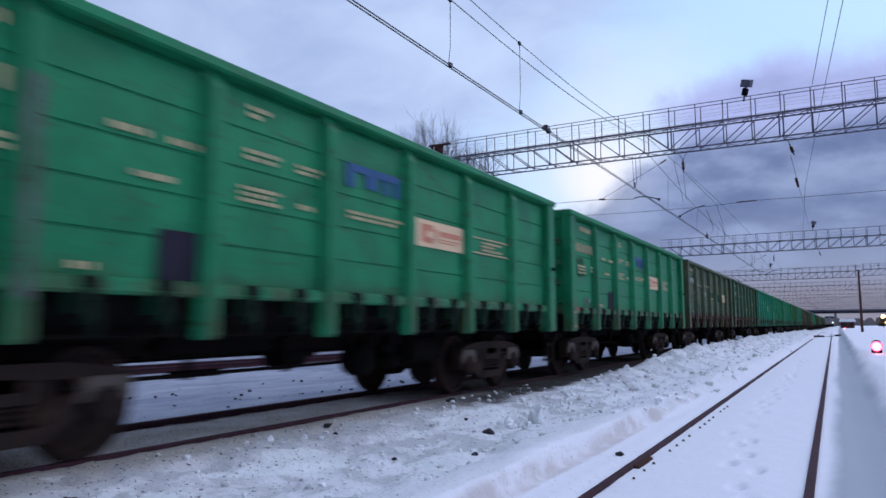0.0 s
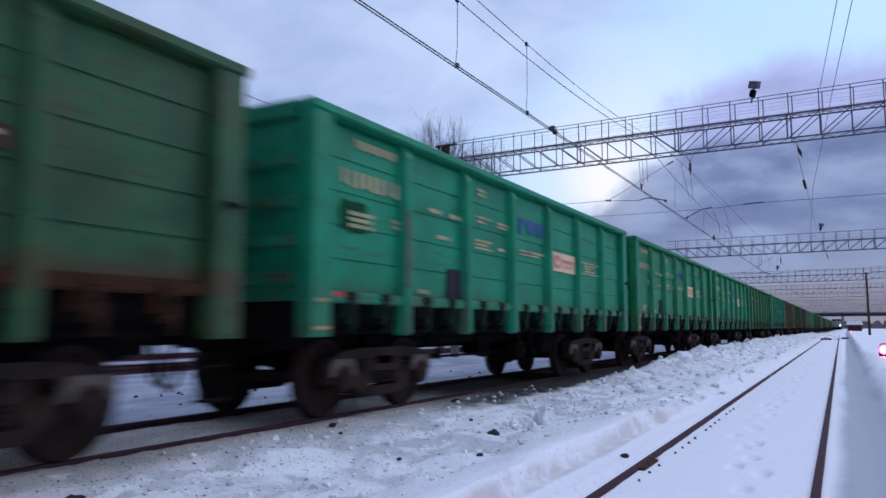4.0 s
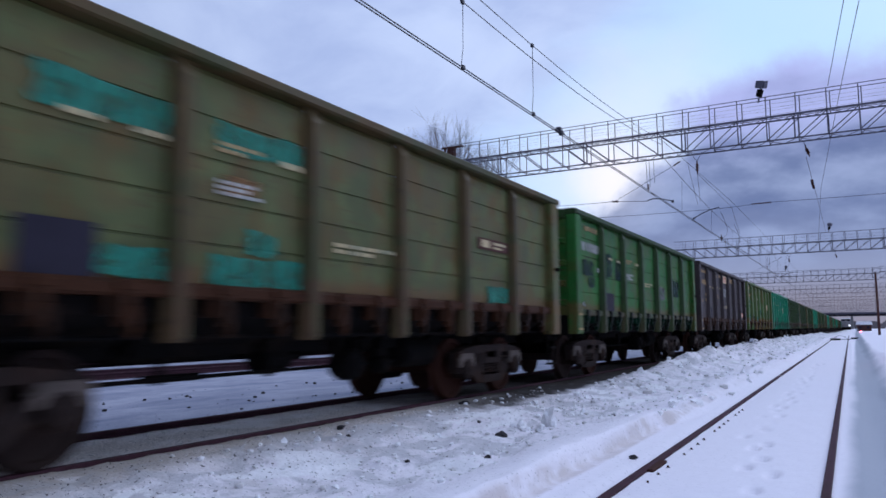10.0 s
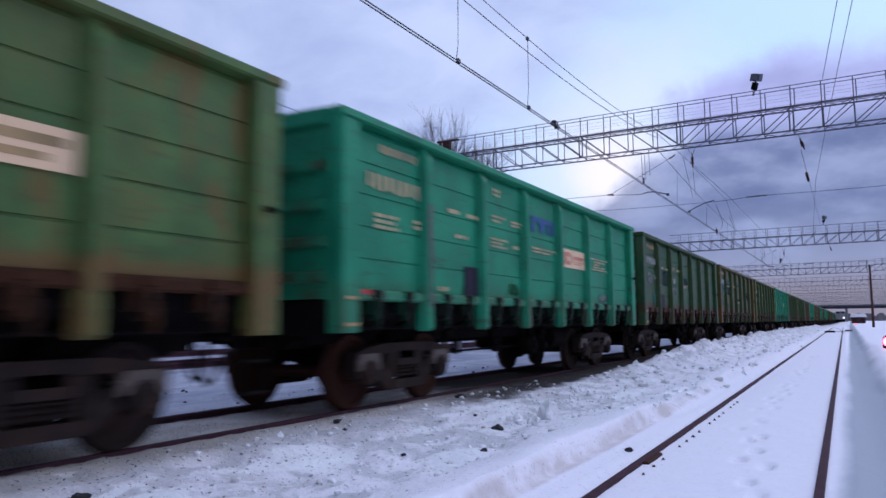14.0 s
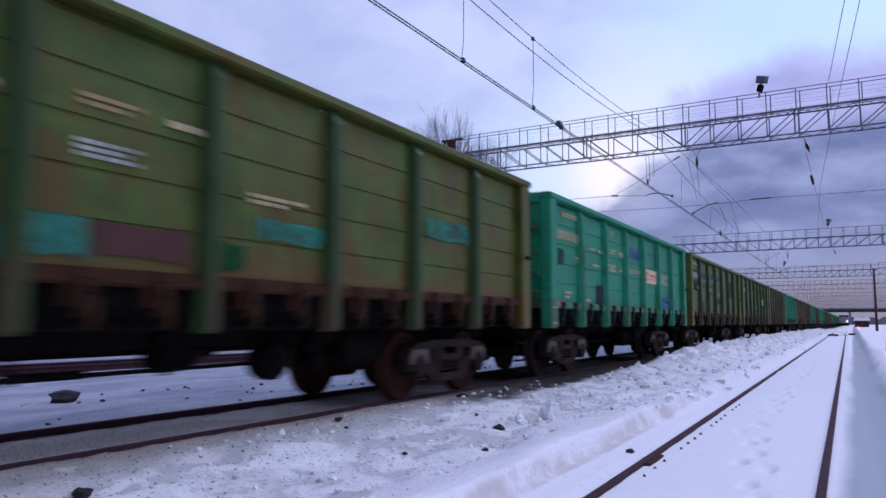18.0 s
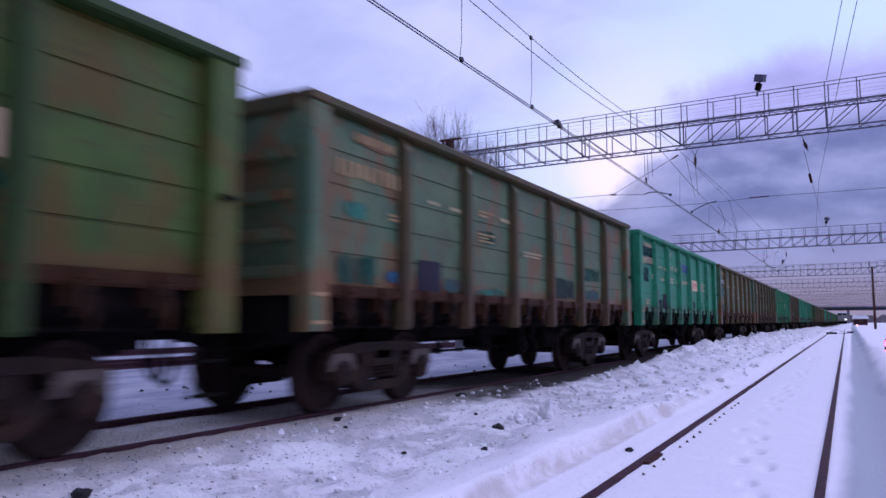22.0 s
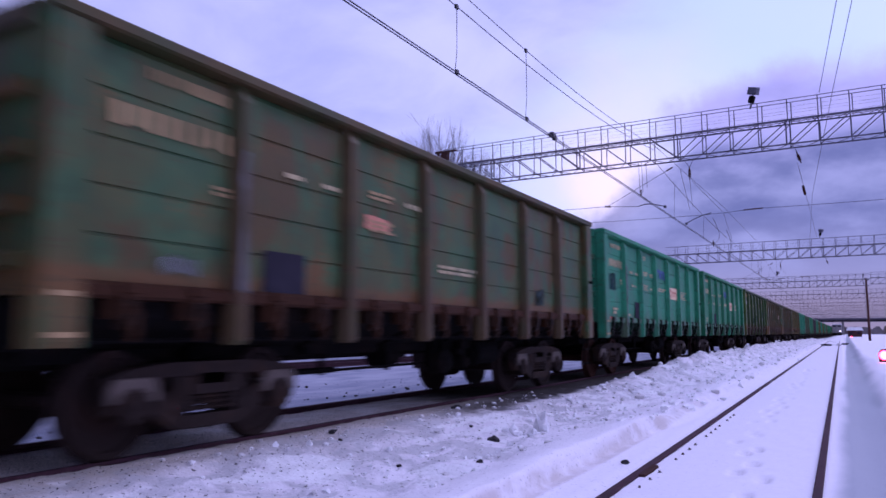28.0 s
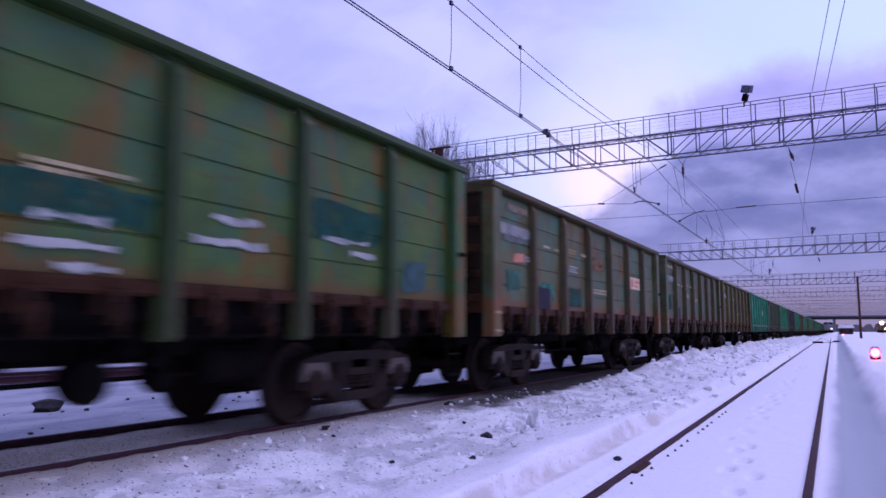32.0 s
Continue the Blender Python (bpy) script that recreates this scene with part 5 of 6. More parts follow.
livery(20, "greyed", "grey-green open wagon streaked with rust", (OCHRE, -5.50, -4.62, 3.18, 3.30), (TEAL, -5.66, -5.24, 2.30, 2.48), (DEEPTEAL, -5.80, -5.06, 1.52, 1.84), (AZURE, -4.78, -4.52, 1.58, 1.72),
       (SKYBLUE, -3.30, -2.80, 1.52, 1.70), (DEEPTEAL, -2.19, -1.62, 2.33, 2.50), (TEAL, -2.26, -1.20, 1.50, 1.60), (SLATE, 1.10, 2.30, 1.56, 1.92), (DEEPTEAL, 2.95, 4.10, 1.98, 2.22), (SKYBLUE, 2.9, 4.0, 1.56, 1.76))
livery(21, "teal", "fresh green open wagon with dark teal data fields", (NAVY, -5.84, -4.52, 2.72, 3.28), (NAVY, -5.84, -5.06, 2.21, 2.60), (NAVY, -4.10, -3.45, 1.50, 1.74), (NAVY, 2.78, 3.53, 1.52, 1.77), (PLUM, 1.20, 1.54, 1.54, 1.80), (PLUM, 1.68, 2.02, 1.55, 1.80))
livery(22, "rusty", "rust-brown open wagon with flaking teal paint", (WASH, -5.75, -4.34, 2.66, 2.98), (SKYBLUE, -5.67, -4.40, 2.20, 2.58), (SKYBLUE, -5.76, -4.70, 1.50, 1.85), (SKYBLUE, -4.01, -3.41, 2.09, 2.56),
       (TEAL, -3.59, -3.26, 3.13, 3.32), (ORANGE, -2.20, -1.68, 2.33, 2.46), (TEAL, -2.3, -1.6, 1.54, 1.95), (SKYBLUE, -0.56, -0.05, 2.78, 3.00), plate=(BROWN, 2.83, 4.21, 2.33, 2.47))
livery(23, "umber", "faded grey-green open wagon with teal smears", (DEEPTEAL, -5.80, -4.92, 2.24, 2.54), (SLATE, -5.5, -4.9, 1.6, 1.95), (SLATE, -4.3, -3.40, 1.56, 1.95), (DARKGREEN, -3.9, -3.0, 2.5, 2.8), (DEEPTEAL, 1.2, 2.2, 2.3, 2.6),
       (DUSTED, -2.2, -1.2, 1.95, 2.08), plate=(BROWN, 2.95, 4.15, 2.2, 2.36))
livery(24, "green", GREEN_LABEL, (AZURE, 3.0, 4.2, 1.52, 1.66), (AZURE, 4.7, 5.8, 1.52, 1.64), (DARKGREEN, 1.6, 2.2, 1.85, 2.0))
livery(25, "mottled", "dark green open wagon with heavy rust at its foot", (WASH, -5.34, -4.90, 1.60, 1.75), (ORANGE, -2.30, -1.74, 2.34, 2.50), (SLATE, 3.3, 3.7, 1.6, 1.9))
livery(26, "teal", "sea-green open wagon with a dark slate patch", (NAVY, -5.86, -5.10, 2.17, 2.56))
livery(27, "jade", SEA_LABEL)
livery(28, "weedy", "moss-green open wagon with rust stains and teal fields", (DEEPTEAL, -0.70, 0.72, 1.90, 2.22), (DEEPTEAL, 2.90, 4.22, 2.11, 2.54), (PALE, -0.32, 0.27, 1.89, 1.95), (PALE, -0.44, 0.36, 1.69, 1.75), (PALE, -0.11, 0.37, 1.51, 1.57), (PALE, 1.44, 2.01, 2.08, 2.14), (PALE, 1.19, 2.10, 1.87, 1.93), (PALE, 3.10, 3.97, 2.09, 2.15), (PALE, 3.62, 4.10, 1.95, 2.00), (DEEPTEAL, -4.2, -3.5, 1.9, 2.3), (WASH, -5.6, -4.8, 1.8, 2.2), (DEEPTEAL, -2.5, -1.2, 1.7, 2.0),
       (SKYBLUE, 4.8, 5.4, 1.6, 2.0))
livery(29, "rusty", "grey-brown open wagon with blue and ochre patches", (WASH, -5.72, -4.34, 2.66, 2.94), (WASH, -5.60, -4.70, 3.18, 3.32), (ORANGE, -5.30, -4.80, 2.30, 2.46), (TEAL, -5.60, -4.98, 1.78, 2.14), (DEEPTEAL, -2.2, -1.4, 1.6, 2.0), (TEAL, -4.0, -3.2, 1.7, 2.0), (OCHRE, -0.4, 0.5, 2.5, 2.8),
       plate=(CREAM, 3.06, 4.22, 2.23, 2.56))
livery(30, "umber", "grey-brown weathered open wagon", (DEEPTEAL, -5.5, -5.0, 1.8, 2.3))
livery(31, "olive", "olive open wagon of the train")
FAR_COLOURS = ("khaki", "moss", "forest", "green", "green", "olive", "dull", "teal", "khaki", "green", "brown", "green", "olive", "teal", "moss", "green",
               "greyed", "forest", "green", "dull", "teal", "khaki", "green", "olive", "green")
LAST = 56
EDGES = {**{n: "trim" for n in (9, 20, 23, 25, 29, 30)}, **{n: "edge" for n in (10, 14, 15, 16, 18, 19, 28)}, 22: "ochre_edge"}


# wagons whose first rib is scraped down to the metal: from and up to this height
BARE_RIBS = {0: (1.3, 2.9), 4: (1.6, 2.6), 8: (1.1, 3.2), 11: (1.44, 2.4), 13: (1.3, 2.7), 15: (1.4, 1.95), 17: (1.3, 2.7), 18: (1.4, 1.95), 21: (1.3, 2.0), 25: (1.48, 2.8), 26: (1.3, 2.8)}


def build_train():
    out = {}
    for n in range(-2, LAST + 1):
        colour, label, fields, plate = TRAIN.get(n) or (FAR_COLOURS[n % len(FAR_COLOURS)], "", [], None)
        label = label or {"green": "green", "teal": "sea-green"}.get(colour, "weathered " + colour) + " open wagon far down the train"
        near = n <= 31
        w = wagon(n, colour, label, 2 if near else 1, EDGES.get(n))
        if colour in ("green", "teal", "jade"):
            green_marks(w, n % 3, not near)
        else:
            plain_marks(w, n, not near, DUSTED if colour == "brown" or n in (12, 20, 23, 25) else PALE)
        patches(w, fields)
        if plate:
            mat, y0, y1, z0, z1 = plate
            p = part("notice_plate", plates([(y0, y1, z0, z1)], 0.008), mat, w)
            ink = DUSTED if n in (2, 12) else ORANGE if n in (11, 29) else RED if mat in (WHITE, CREAM) else WHITE
            h = z1 - z0
            part("plate_text", plates([(y0 + 0.12, y0 + 0.4, z0 + 0.2 * h, z1 - 0.15 * h), (y0 + 0.55, y1 - 0.1, z0 + 0.55 * h, z1 - 0.22 * h), (y0 + 0.55, y1 - 0.25, z0 + 0.2 * h, z0 + 0.38 * h)], 0.004, SKIN + 0.0235), ink, p)
        if n in BARE_RIBS:
            part("bare_rib_face", ragged(-4.48, -4.38, *BARE_RIBS[n], 1.567), BARE, w, "bare grey metal")
        if near and colour in ("green", "teal", "jade"):
            part("red_mark", plates([(-5.98, -5.80, 1.43, 1.49)], 0.005, 1.522), RED, w)
        if n == 19:
            part("whitewash_splash", ragged(-6.42, -6.12, 1.57, 2.05, 1.576), SPLASH, w, "grey-white splash")
        if n == 11:
            tagged(part("owner_text", plates(char_row(random.Random(6), 1.47, 2.55, 3.16, 3.35)), DUSTED, w), kind="stuff")
            p = part("warning_plate", plates([(5.37, 5.85, 1.61, 1.82)], 0.008), CREAM, w)
            part("red_band", plates([(5.38, 5.84, 1.775, 1.81), (5.38, 5.84, 1.62, 1.65)], 0.004, SKIN + 0.0235), RED, p)
            part("red_mark", plates([(5.65, 5.83, 1.33, 1.37)], 0.005, 1.522), RED, w)
            tagged(part("data_text", plates(text_rows(random.Random(5), -0.19, 0.50, 2.46, 2.81, 5)), PALE, w), kind="stuff")
        out[n] = w
    return out


WAGONS = build_train()

# ---- catenary portals ----
SKEW = -0.0378


def strut(parent, name, a, b, r, mat=STEEL, square=True):
    bm = bmesh.new()
    rod(bm, a, b, r, 4 if square else 6)
    return part(name, bm, mat, parent)


def portal(y, x0, x1, z=8.1, lamps=(), legs=(), label="galvanised lattice portal with a railed walkway", fine=True, leg_mat=CONCRETE):
    """A lattice beam over the tracks: two lower and two upper chords, lattice on both faces, a walkway with railing."""
    p = thing("catenary_portal", label, "lattice portal", pose(0, y, 0, 0, 0, math.degrees(math.atan(SKEW))), group="portals over the tracks")
    h, d, flip = 0.93, 0.36, -5.6
    for dy in (-d, d):
        for zz, r in ((z, 0.024), (z + h, 0.026)):
            bm = bmesh.new()
            box(bm, x0, x1, dy - r, dy + r, zz - r, zz + r)
            part("chord", bm, STEEL, p)
    s = 1.03
    n = int((x1 - x0) / s)
    start = flip - s * int((flip - x0) / s)
    bm_far = bmesh.new()
    for i in range(n):
        x = start + s * i
        if x > x1 - 0.1:
            break
        for dy in (-d, d):
            joint = abs((x + 1.39) / (4 * s) - round((x + 1.39) / (4 * s))) < 0.1
            us = (-0.07, 0.07) if joint else (0.0,)
            if fine and dy < 0:
                for u in us:
                    strut(p, "vertical", (x + u, dy, z + 0.03), (x + u, dy, z + h - 0.03), 0.028 if joint else 0.021)
            else:
                rod(bm_far, (x, dy, z + 0.05), (x, dy, z + h - 0.05), 0.02, 4)
            if x + s < x1:
                a, b = (z + 0.03, z + h - 0.03) if x > flip - 0.2 else (z + h - 0.03, z + 0.03)
                if fine and dy < 0:
                    strut(p, "diagonal", (x, dy, a), (x + s, dy, b), 0.020)
                else:
                    rod(bm_far, (x, dy, a), (x + s, dy, b), 0.018, 4)
        # flat lacing between the two lower and the two upper chords
        for zz in (z, z + h):
            rod(bm_far, (x, -d, zz), (x + 0.5 * s, d, zz), 0.014, 4)
            rod(bm_far, (x + 0.5 * s, d, zz), (x + s, -d, zz), 0.014, 4)
    tagged(part("lattice", bm_far, STEEL, p), kind="stuff")
    bm = bmesh.new()
    for u in (-0.18, 0.0, 0.18):
        box(bm, x0, x1, u - 0.022, u + 0.022, z + h + 0.04, z + h + 0.055)
    tagged(part("walkway", bm, STEEL, p, "open steel grating"), kind="stuff")
    rest = bmesh.new()
    for dy, high in ((-d + 0.02, 0.80), (d - 0.02, 0.86)):
        for k, f in enumerate((0.30, 0.62, 1.0)):
            strut(p, "handrail", (x0, dy, z + h + high * f), (x1, dy, z + h + high * f), 0.016 if k == 2 else 0.004)
        for i in range(n):
            x = start + s * i + (0.0 if dy < 0 else 0.08)
            if x > x1:
                break
            if fine:
                strut(p, "railing_post", (x, dy, z + h), (x, dy, z + h + high), 0.019)
            else:
                rod(rest, (x, dy, z + h), (x, dy, z + h + high), 0.019, 4)
    if fine:
        rest.free()
    else:
        tagged(part("railing_posts", rest, STEEL, p), kind="stuff")
    for x in legs:
        leg = bmesh.new()
        rod(leg, (x, 0, -0.6), (x, 0, z + h + 0.15), 0.19, 12, 0.14)
        part("leg", leg, leg_mat, p, "tapered round leg", smooth=True)
    return p


def floodlight(x, y, z):
    f = thing("floodlight", "grey box floodlight on the portal's railing", "floodlight", pose(x, y, z, 0, 18, -20))
    bm = bmesh.new()
    rod(bm, (0.05, 0, -0.5), (0, 0, 0.05), 0.035, 6)
    part("bracket", bm, STEEL, f)
    bm = bmesh.new()
    extrude(bm, [(-0.13, 0.02), (0.14, 0.08), (0.10, 0.36), (-0.17, 0.29)], 0, -0.17, 0.17)
    part("housing", bm, STEEL, f)
    bm = bmesh.new()
    box(bm, -0.14, 0.14, -0.20, -0.155, 0.06, 0.26)
    part("glass_front", bm, STEEL, f)
    bm = bmesh.new()
    box(bm, -0.08, 0.10, -0.10, 0.10, -0.28, 0.0, 0.02)
    part("ballast_box", bm, UNDER, f)
    return f


P1, P2, P3 = 30.25, 77.0, 127.0
portal(P1, -16.4, 16.0, legs=(-16.1, 15.7))
portal(P2, -15.8, 16.0, legs=(15.7,))
portal(P3, -18.4, 3.4, legs=(3.0,), fine=False, leg_mat=BROWN)
portal(P3 + 2, 3.6, 22.0, z=8.4, legs=(21.7,), fine=False)
for i, y in enumerate((172, 222, 268, 316, 365, 420, 480, 545)):
    portal(y, -22 - i, 18 + 2 * i, z=8.1, legs=(-21.5 - i, 17.5 + 2 * i), label="distant lattice portal over the yard", fine=False)
floodlight(-2.66, P1 - 0.35, 10.12)
floodlight(-1.6, P2 - 0.3, 10.35)
floodlight(-9.0, P3 - 0.3, 10.35)

bm = bmesh.new()
box(bm, -0.17, 0.17, -0.15, 0.15, -0.42, 0.02, 0.02)
box(bm, -0.55, 0.62, -0.05, 0.05, -0.02, 0.07, 0.01)
box(bm, -0.40, -0.32, -0.05, 0.05, -0.30, -0.02)
tagged(new("switch_box", mesh("switch_box", bm, RUST)), "rusty switch box on the portal's end", "switch box").matrix_basis = pose(-16.55, P1 + 0.6, 9.80)

# ---- overhead wires ----
CX = TRAIN_X


def catenary(x, z, zm, ys, label, near=False):
    """Contact wires and messenger, hung in spans between the portals."""
    for dx in (-0.035, 0.035):
        wire_run("contact_wire", [(x + dx, y, z) for y in range(-60, 600, 30)], 0.013, label)
    for a, b in zip(ys, ys[1:]):
        if near and a < 0:
            continue
        drop = 0.12 if a < 0 else 0.8
        wire_run("messenger_wire", sag((x, a, zm), (x, b, zm), drop, 16), 0.012, "messenger wire that sags between the portals")
        for y in ([-9.0, -5.0, -1.0, 3.0, 7.0, 12.65, 16.0, 24.0] if a == -14.7 else [a + (b - a) * (i + 0.5) / 6 for i in range(6)]):
            t = (y - a) / (b - a)
            wire_run("dropper", [(x, y, zm - drop * 4 * t * (1 - t)), (x - 0.05, y - 0.1, z)], 0.007, "thin upright dropper wire of the catenary", sides=4)


catenary(CX, 6.2, 8.05, (-60, -14.7, P1, P2, P3, 172, 222, 268, 316, 365), "pair of contact wires over the train", True)


def near_span(y, low, at):
    """Height of a rope that is slack before the first portal."""
    return low + (0.0036 if y > at else 0.0010) * (y - at) ** 2


SPAN = (-40, -30, -20, -10, -4, 0, 4, 8, 10, 12, 14, 16, 18, 20, 22, 24, 26, 28, P1)
wire_run("messenger_wire", [(CX, y, near_span(y, 7.59, 14.0)) for y in SPAN], 0.011, "messenger wire that sags before the portal")
wire_run("feeder_wire", [(CX, y, near_span(y, 7.95, 15.5)) for y in SPAN], 0.010, "slack feeder wire above the messenger")
wire_run("feeder_wire", [(CX, P1, near_span(P1, 7.95, 15.5)), (CX + 1.0, P1 + 12, 7.9), (CX + 1.2, P2, 7.6)], 0.010, "slack feeder wire above the messenger")
for y, low, at in ((-6.0, 7.59, 14.0), (0.0, 7.95, 15.5), (6.0, 7.59, 14.0), (12.62, 7.59, 14.0), (16.3, 7.95, 15.5)):
    top = near_span(y, low, at)
    drop = [(CX, y, top), (CX + 0.01, y - 0.03, top - 0.7 * (top - 6.2)), (CX - 0.02, y - 0.06, 6.22)]
    wire_run("dropper", drop, 0.008, "thin upright dropper wire of the catenary", sides=4)
    bm = bmesh.new()
    for zz in (top, 6.24):
        box(bm, CX - 0.03, CX + 0.03, y - 0.06, y + 0.04, zz - 0.05, zz + 0.04, 0.01)
    tagged(new("dropper_clamp", mesh("dropper_clamp", bm, WIRE)), "small dark clamps at both ends of a dropper", "wire clamp", "clamps of the droppers")
catenary(-14.5, 6.1, 7.7, (-60, -14.7, P1, P2, P3, 172, 222), "pair of contact wires over the far track")
wire_run("anchor_wire", [(1.09, 12.0, 10.2), (0.28, 22.0, 10.09), (-0.39, P1, 10.0)], 0.011, "oblique anchor wire above the side track")
wire_run("anchor_wire", [(1.37, 12.0, 10.09), (0.64, 22.0, 10.0), (0.04, P1, 9.93)], 0.011, "oblique anchor wire above the side track")
wire_run("anchor_wire", [(-1.25, P1, 7.4), (-1.5, 48, 8.4), (-1.9, P2 - 0.5, 9.8)], 0.011, "oblique anchor wire above the side track")
wire_run("anchor_wire", [(0.04, P1, 9.93), (-1.36, 50, 9.52), (-2.6, P2, 8.9)], 0.011, "oblique anchor wire above the side track")


def insulator(x, y, z, length=0.45, tilt=0.0, label="brown ribbed porcelain insulator"):
    bm = bmesh.new()
    prof = [(0.02, 0.12)]
    for i in range(5):
        w = -length * i / 5
        prof += [(0.03, w), (0.075, w - 0.03), (0.03, w - 0.05)]
    prof += [(0.015, -length - 0.12)]
    lathe(bm, prof, 10, 2)
    ob = tagged(new("insulator", mesh("insulator", bm, CERAMIC, True)), label, "insulator", "insulators of the overhead line")
    ob.matrix_basis = pose(x, y, z, 0, tilt, 0)
    return ob


def stay_arm(pts, x, y, z, label="curved steady arm at the contact wire"):
    a = thing("registration_arm", label, "steady arm", pose(x, y, z))
    part("arm", tube(bmesh.new(), pts, 0.022, 6), WIRE, a)
    bm = bmesh.new()
    e = pts[-1]
    box(bm, e[0] - 0.05, e[0] + 0.05, -0.06, 0.06, e[2] - 0.06, e[2] + 0.03, 0.01)
    part("clamp", bm, WIRE, a)


def rod_insulator(a, b, r=0.05, label="brown rod insulator in the span wire"):
    bm = bmesh.new()
    a, b = Vector(a), Vector(b)
    rod(bm, a, b, 0.02, 6)
    n = max(3, round((b - a).length / 0.09))
    for i in range(n):
        p, q = a.lerp(b, (i + 0.2) / n), a.lerp(b, (i + 0.75) / n)
        rod(bm, p, q, r, 8, r * 0.6)
    tagged(new("insulator", mesh("insulator", bm, CERAMIC)), label, "insulator", "insulators of the overhead line")


def registration(y):
    """Span wires, steady arms and stays that hold the contact wires under a portal."""
    wire_run("steady_wire", sag((-16.0, y, 6.55), (-8.53, y, 6.37), 0.05, 8), 0.011, "steady wire strung across the tracks")
    wire_run("stay_wire", [(-8.45, y, 6.40), (-5.82, y, 7.74)], 0.009, "stay between portal and steady arm")
    rod_insulator((-6.05, y, 7.62), (-5.80, y, 7.76), 0.045)
    rod_insulator((-8.62, y, 6.38), (-8.35, y, 6.35), 0.05)
    wire_run("steady_wire", [(-8.35, y, 6.35), (-7.15, y, 6.26)], 0.012, "steady wire strung across the tracks")
    stay_arm([(-0.66, 0, 0.05), (-0.45, 0, 0.10), (-0.15, 0, 0.08), (0.12, 0, 0.0), (0.34, 0, -0.06)], CX, y, 6.24)
    # second span wire just beyond the portal
    w = y + 5.9
    wire_run("steady_wire", sag((-16.0, w, 6.85), (-6.2, w, 6.62), 0.08, 8), 0.010, "steady wire strung across the tracks")
    wire_run("steady_wire", sag((-6.2, w, 6.62), (-3.85, w, 6.70), 0.03, 4), 0.010, "steady wire strung across the tracks")
    stay_arm([(1.25, 0, 0.42), (0.85, 0, 0.34), (0.45, 0, 0.18), (0.10, 0, 0.0)], CX, w, 6.27)
    rod_insulator((-3.85, w, 6.71), (-3.0, w, 6.73), 0.045)
    wire_run("steady_wire", sag((-3.0, w, 6.73), (14.0, w, 7.1), 0.15, 10), 0.011, "steady wire strung across the tracks")


registration(P1)
registration(P2)
for base in (P1, P2):
    insulator(-5.15, base, 7.58, 0.30, 0)
    for u in (-5.37, -4.95):
        wire_run("hanger_wire", [(u, base, 8.05), (-5.15, base, 7.68)], 0.01, "short hanger wire under the portal")
    wire_run("bridle_wire", [(-5.15, base, 7.2), (-5.6, base + 3.0, 6.55)], 0.008, "bridle wire between insulator and contact wire")
    wire_run("bridle_wire", [(-5.5, base, 7.6), (-5.75, base + 3.2, 6.5)], 0.008, "bridle wire between insulator and contact wire")
    wire_run("bridle_wire", [(-5.15, base, 7.2), (-5.0, base + 8, 7.0), (-5.5, base + 15, 6.4)], 0.009, "bridle wire between insulator and contact wire")
    for u in (-7.16, -7.04, -6.86):
        wire_run("hanger_wire", [(u, base, 8.08), (u + 0.02, base, 6.85 if u < -6.9 else 7.0)], 0.009, "pair of hanger wires under the portal")
    rod_insulator((-7.10, base, 6.95), (-7.10, base, 6.72), 0.05, "small ribbed insulator above the contact wire")
    wire_run("hanger_wire", [(-7.10, base, 6.72), (-6.6, base - 0.6, 6.24)], 0.009, "short wire down to the contact wire")
    insulator(-1.23, base, 7.72, 0.22, -18)
    wire_run("hanger_wire", [(-1.35, base, 8.05), (-1.23, base, 7.8)], 0.01, "short hanger wire under the portal")
rod_insulator((-1.34, 36.5, 7.62), (-1.40, 40.0, 7.86), 0.06, "string of insulators in the anchor wire")
for y0, high in ((45.0, 1.55), (50.5, 1.5)):
    pts = [(CX + 0.03, y0 + 2.3 * math.sin(i * math.pi / 8), 6.22 + high * i / 8) for i in range(9)]
    wire_run("jumper_wire", pts, 0.014, "curved jumper between messenger and contact wire")
insulator(CX, 45.0, 6.34, 0.16, 0, "dark clamp on the contact wire")
bm = bmesh.new()
rod(bm, (-0.02, -0.22, 0), (0.02, 0.25, 0), 0.035, 6)
box(bm, -0.06, 0.06, -0.12, -0.02, -0.02, 0.11, 0.01)
box(bm, -0.05, 0.05, 0.06, 0.15, -0.07, 0.06, 0.01)
tagged(new("wire_splice", mesh("wire_splice", bm, WIRE)), "dark bolted splice on the contact wire", "wire clamp").matrix_basis = pose(CX, 18.1, 6.22)

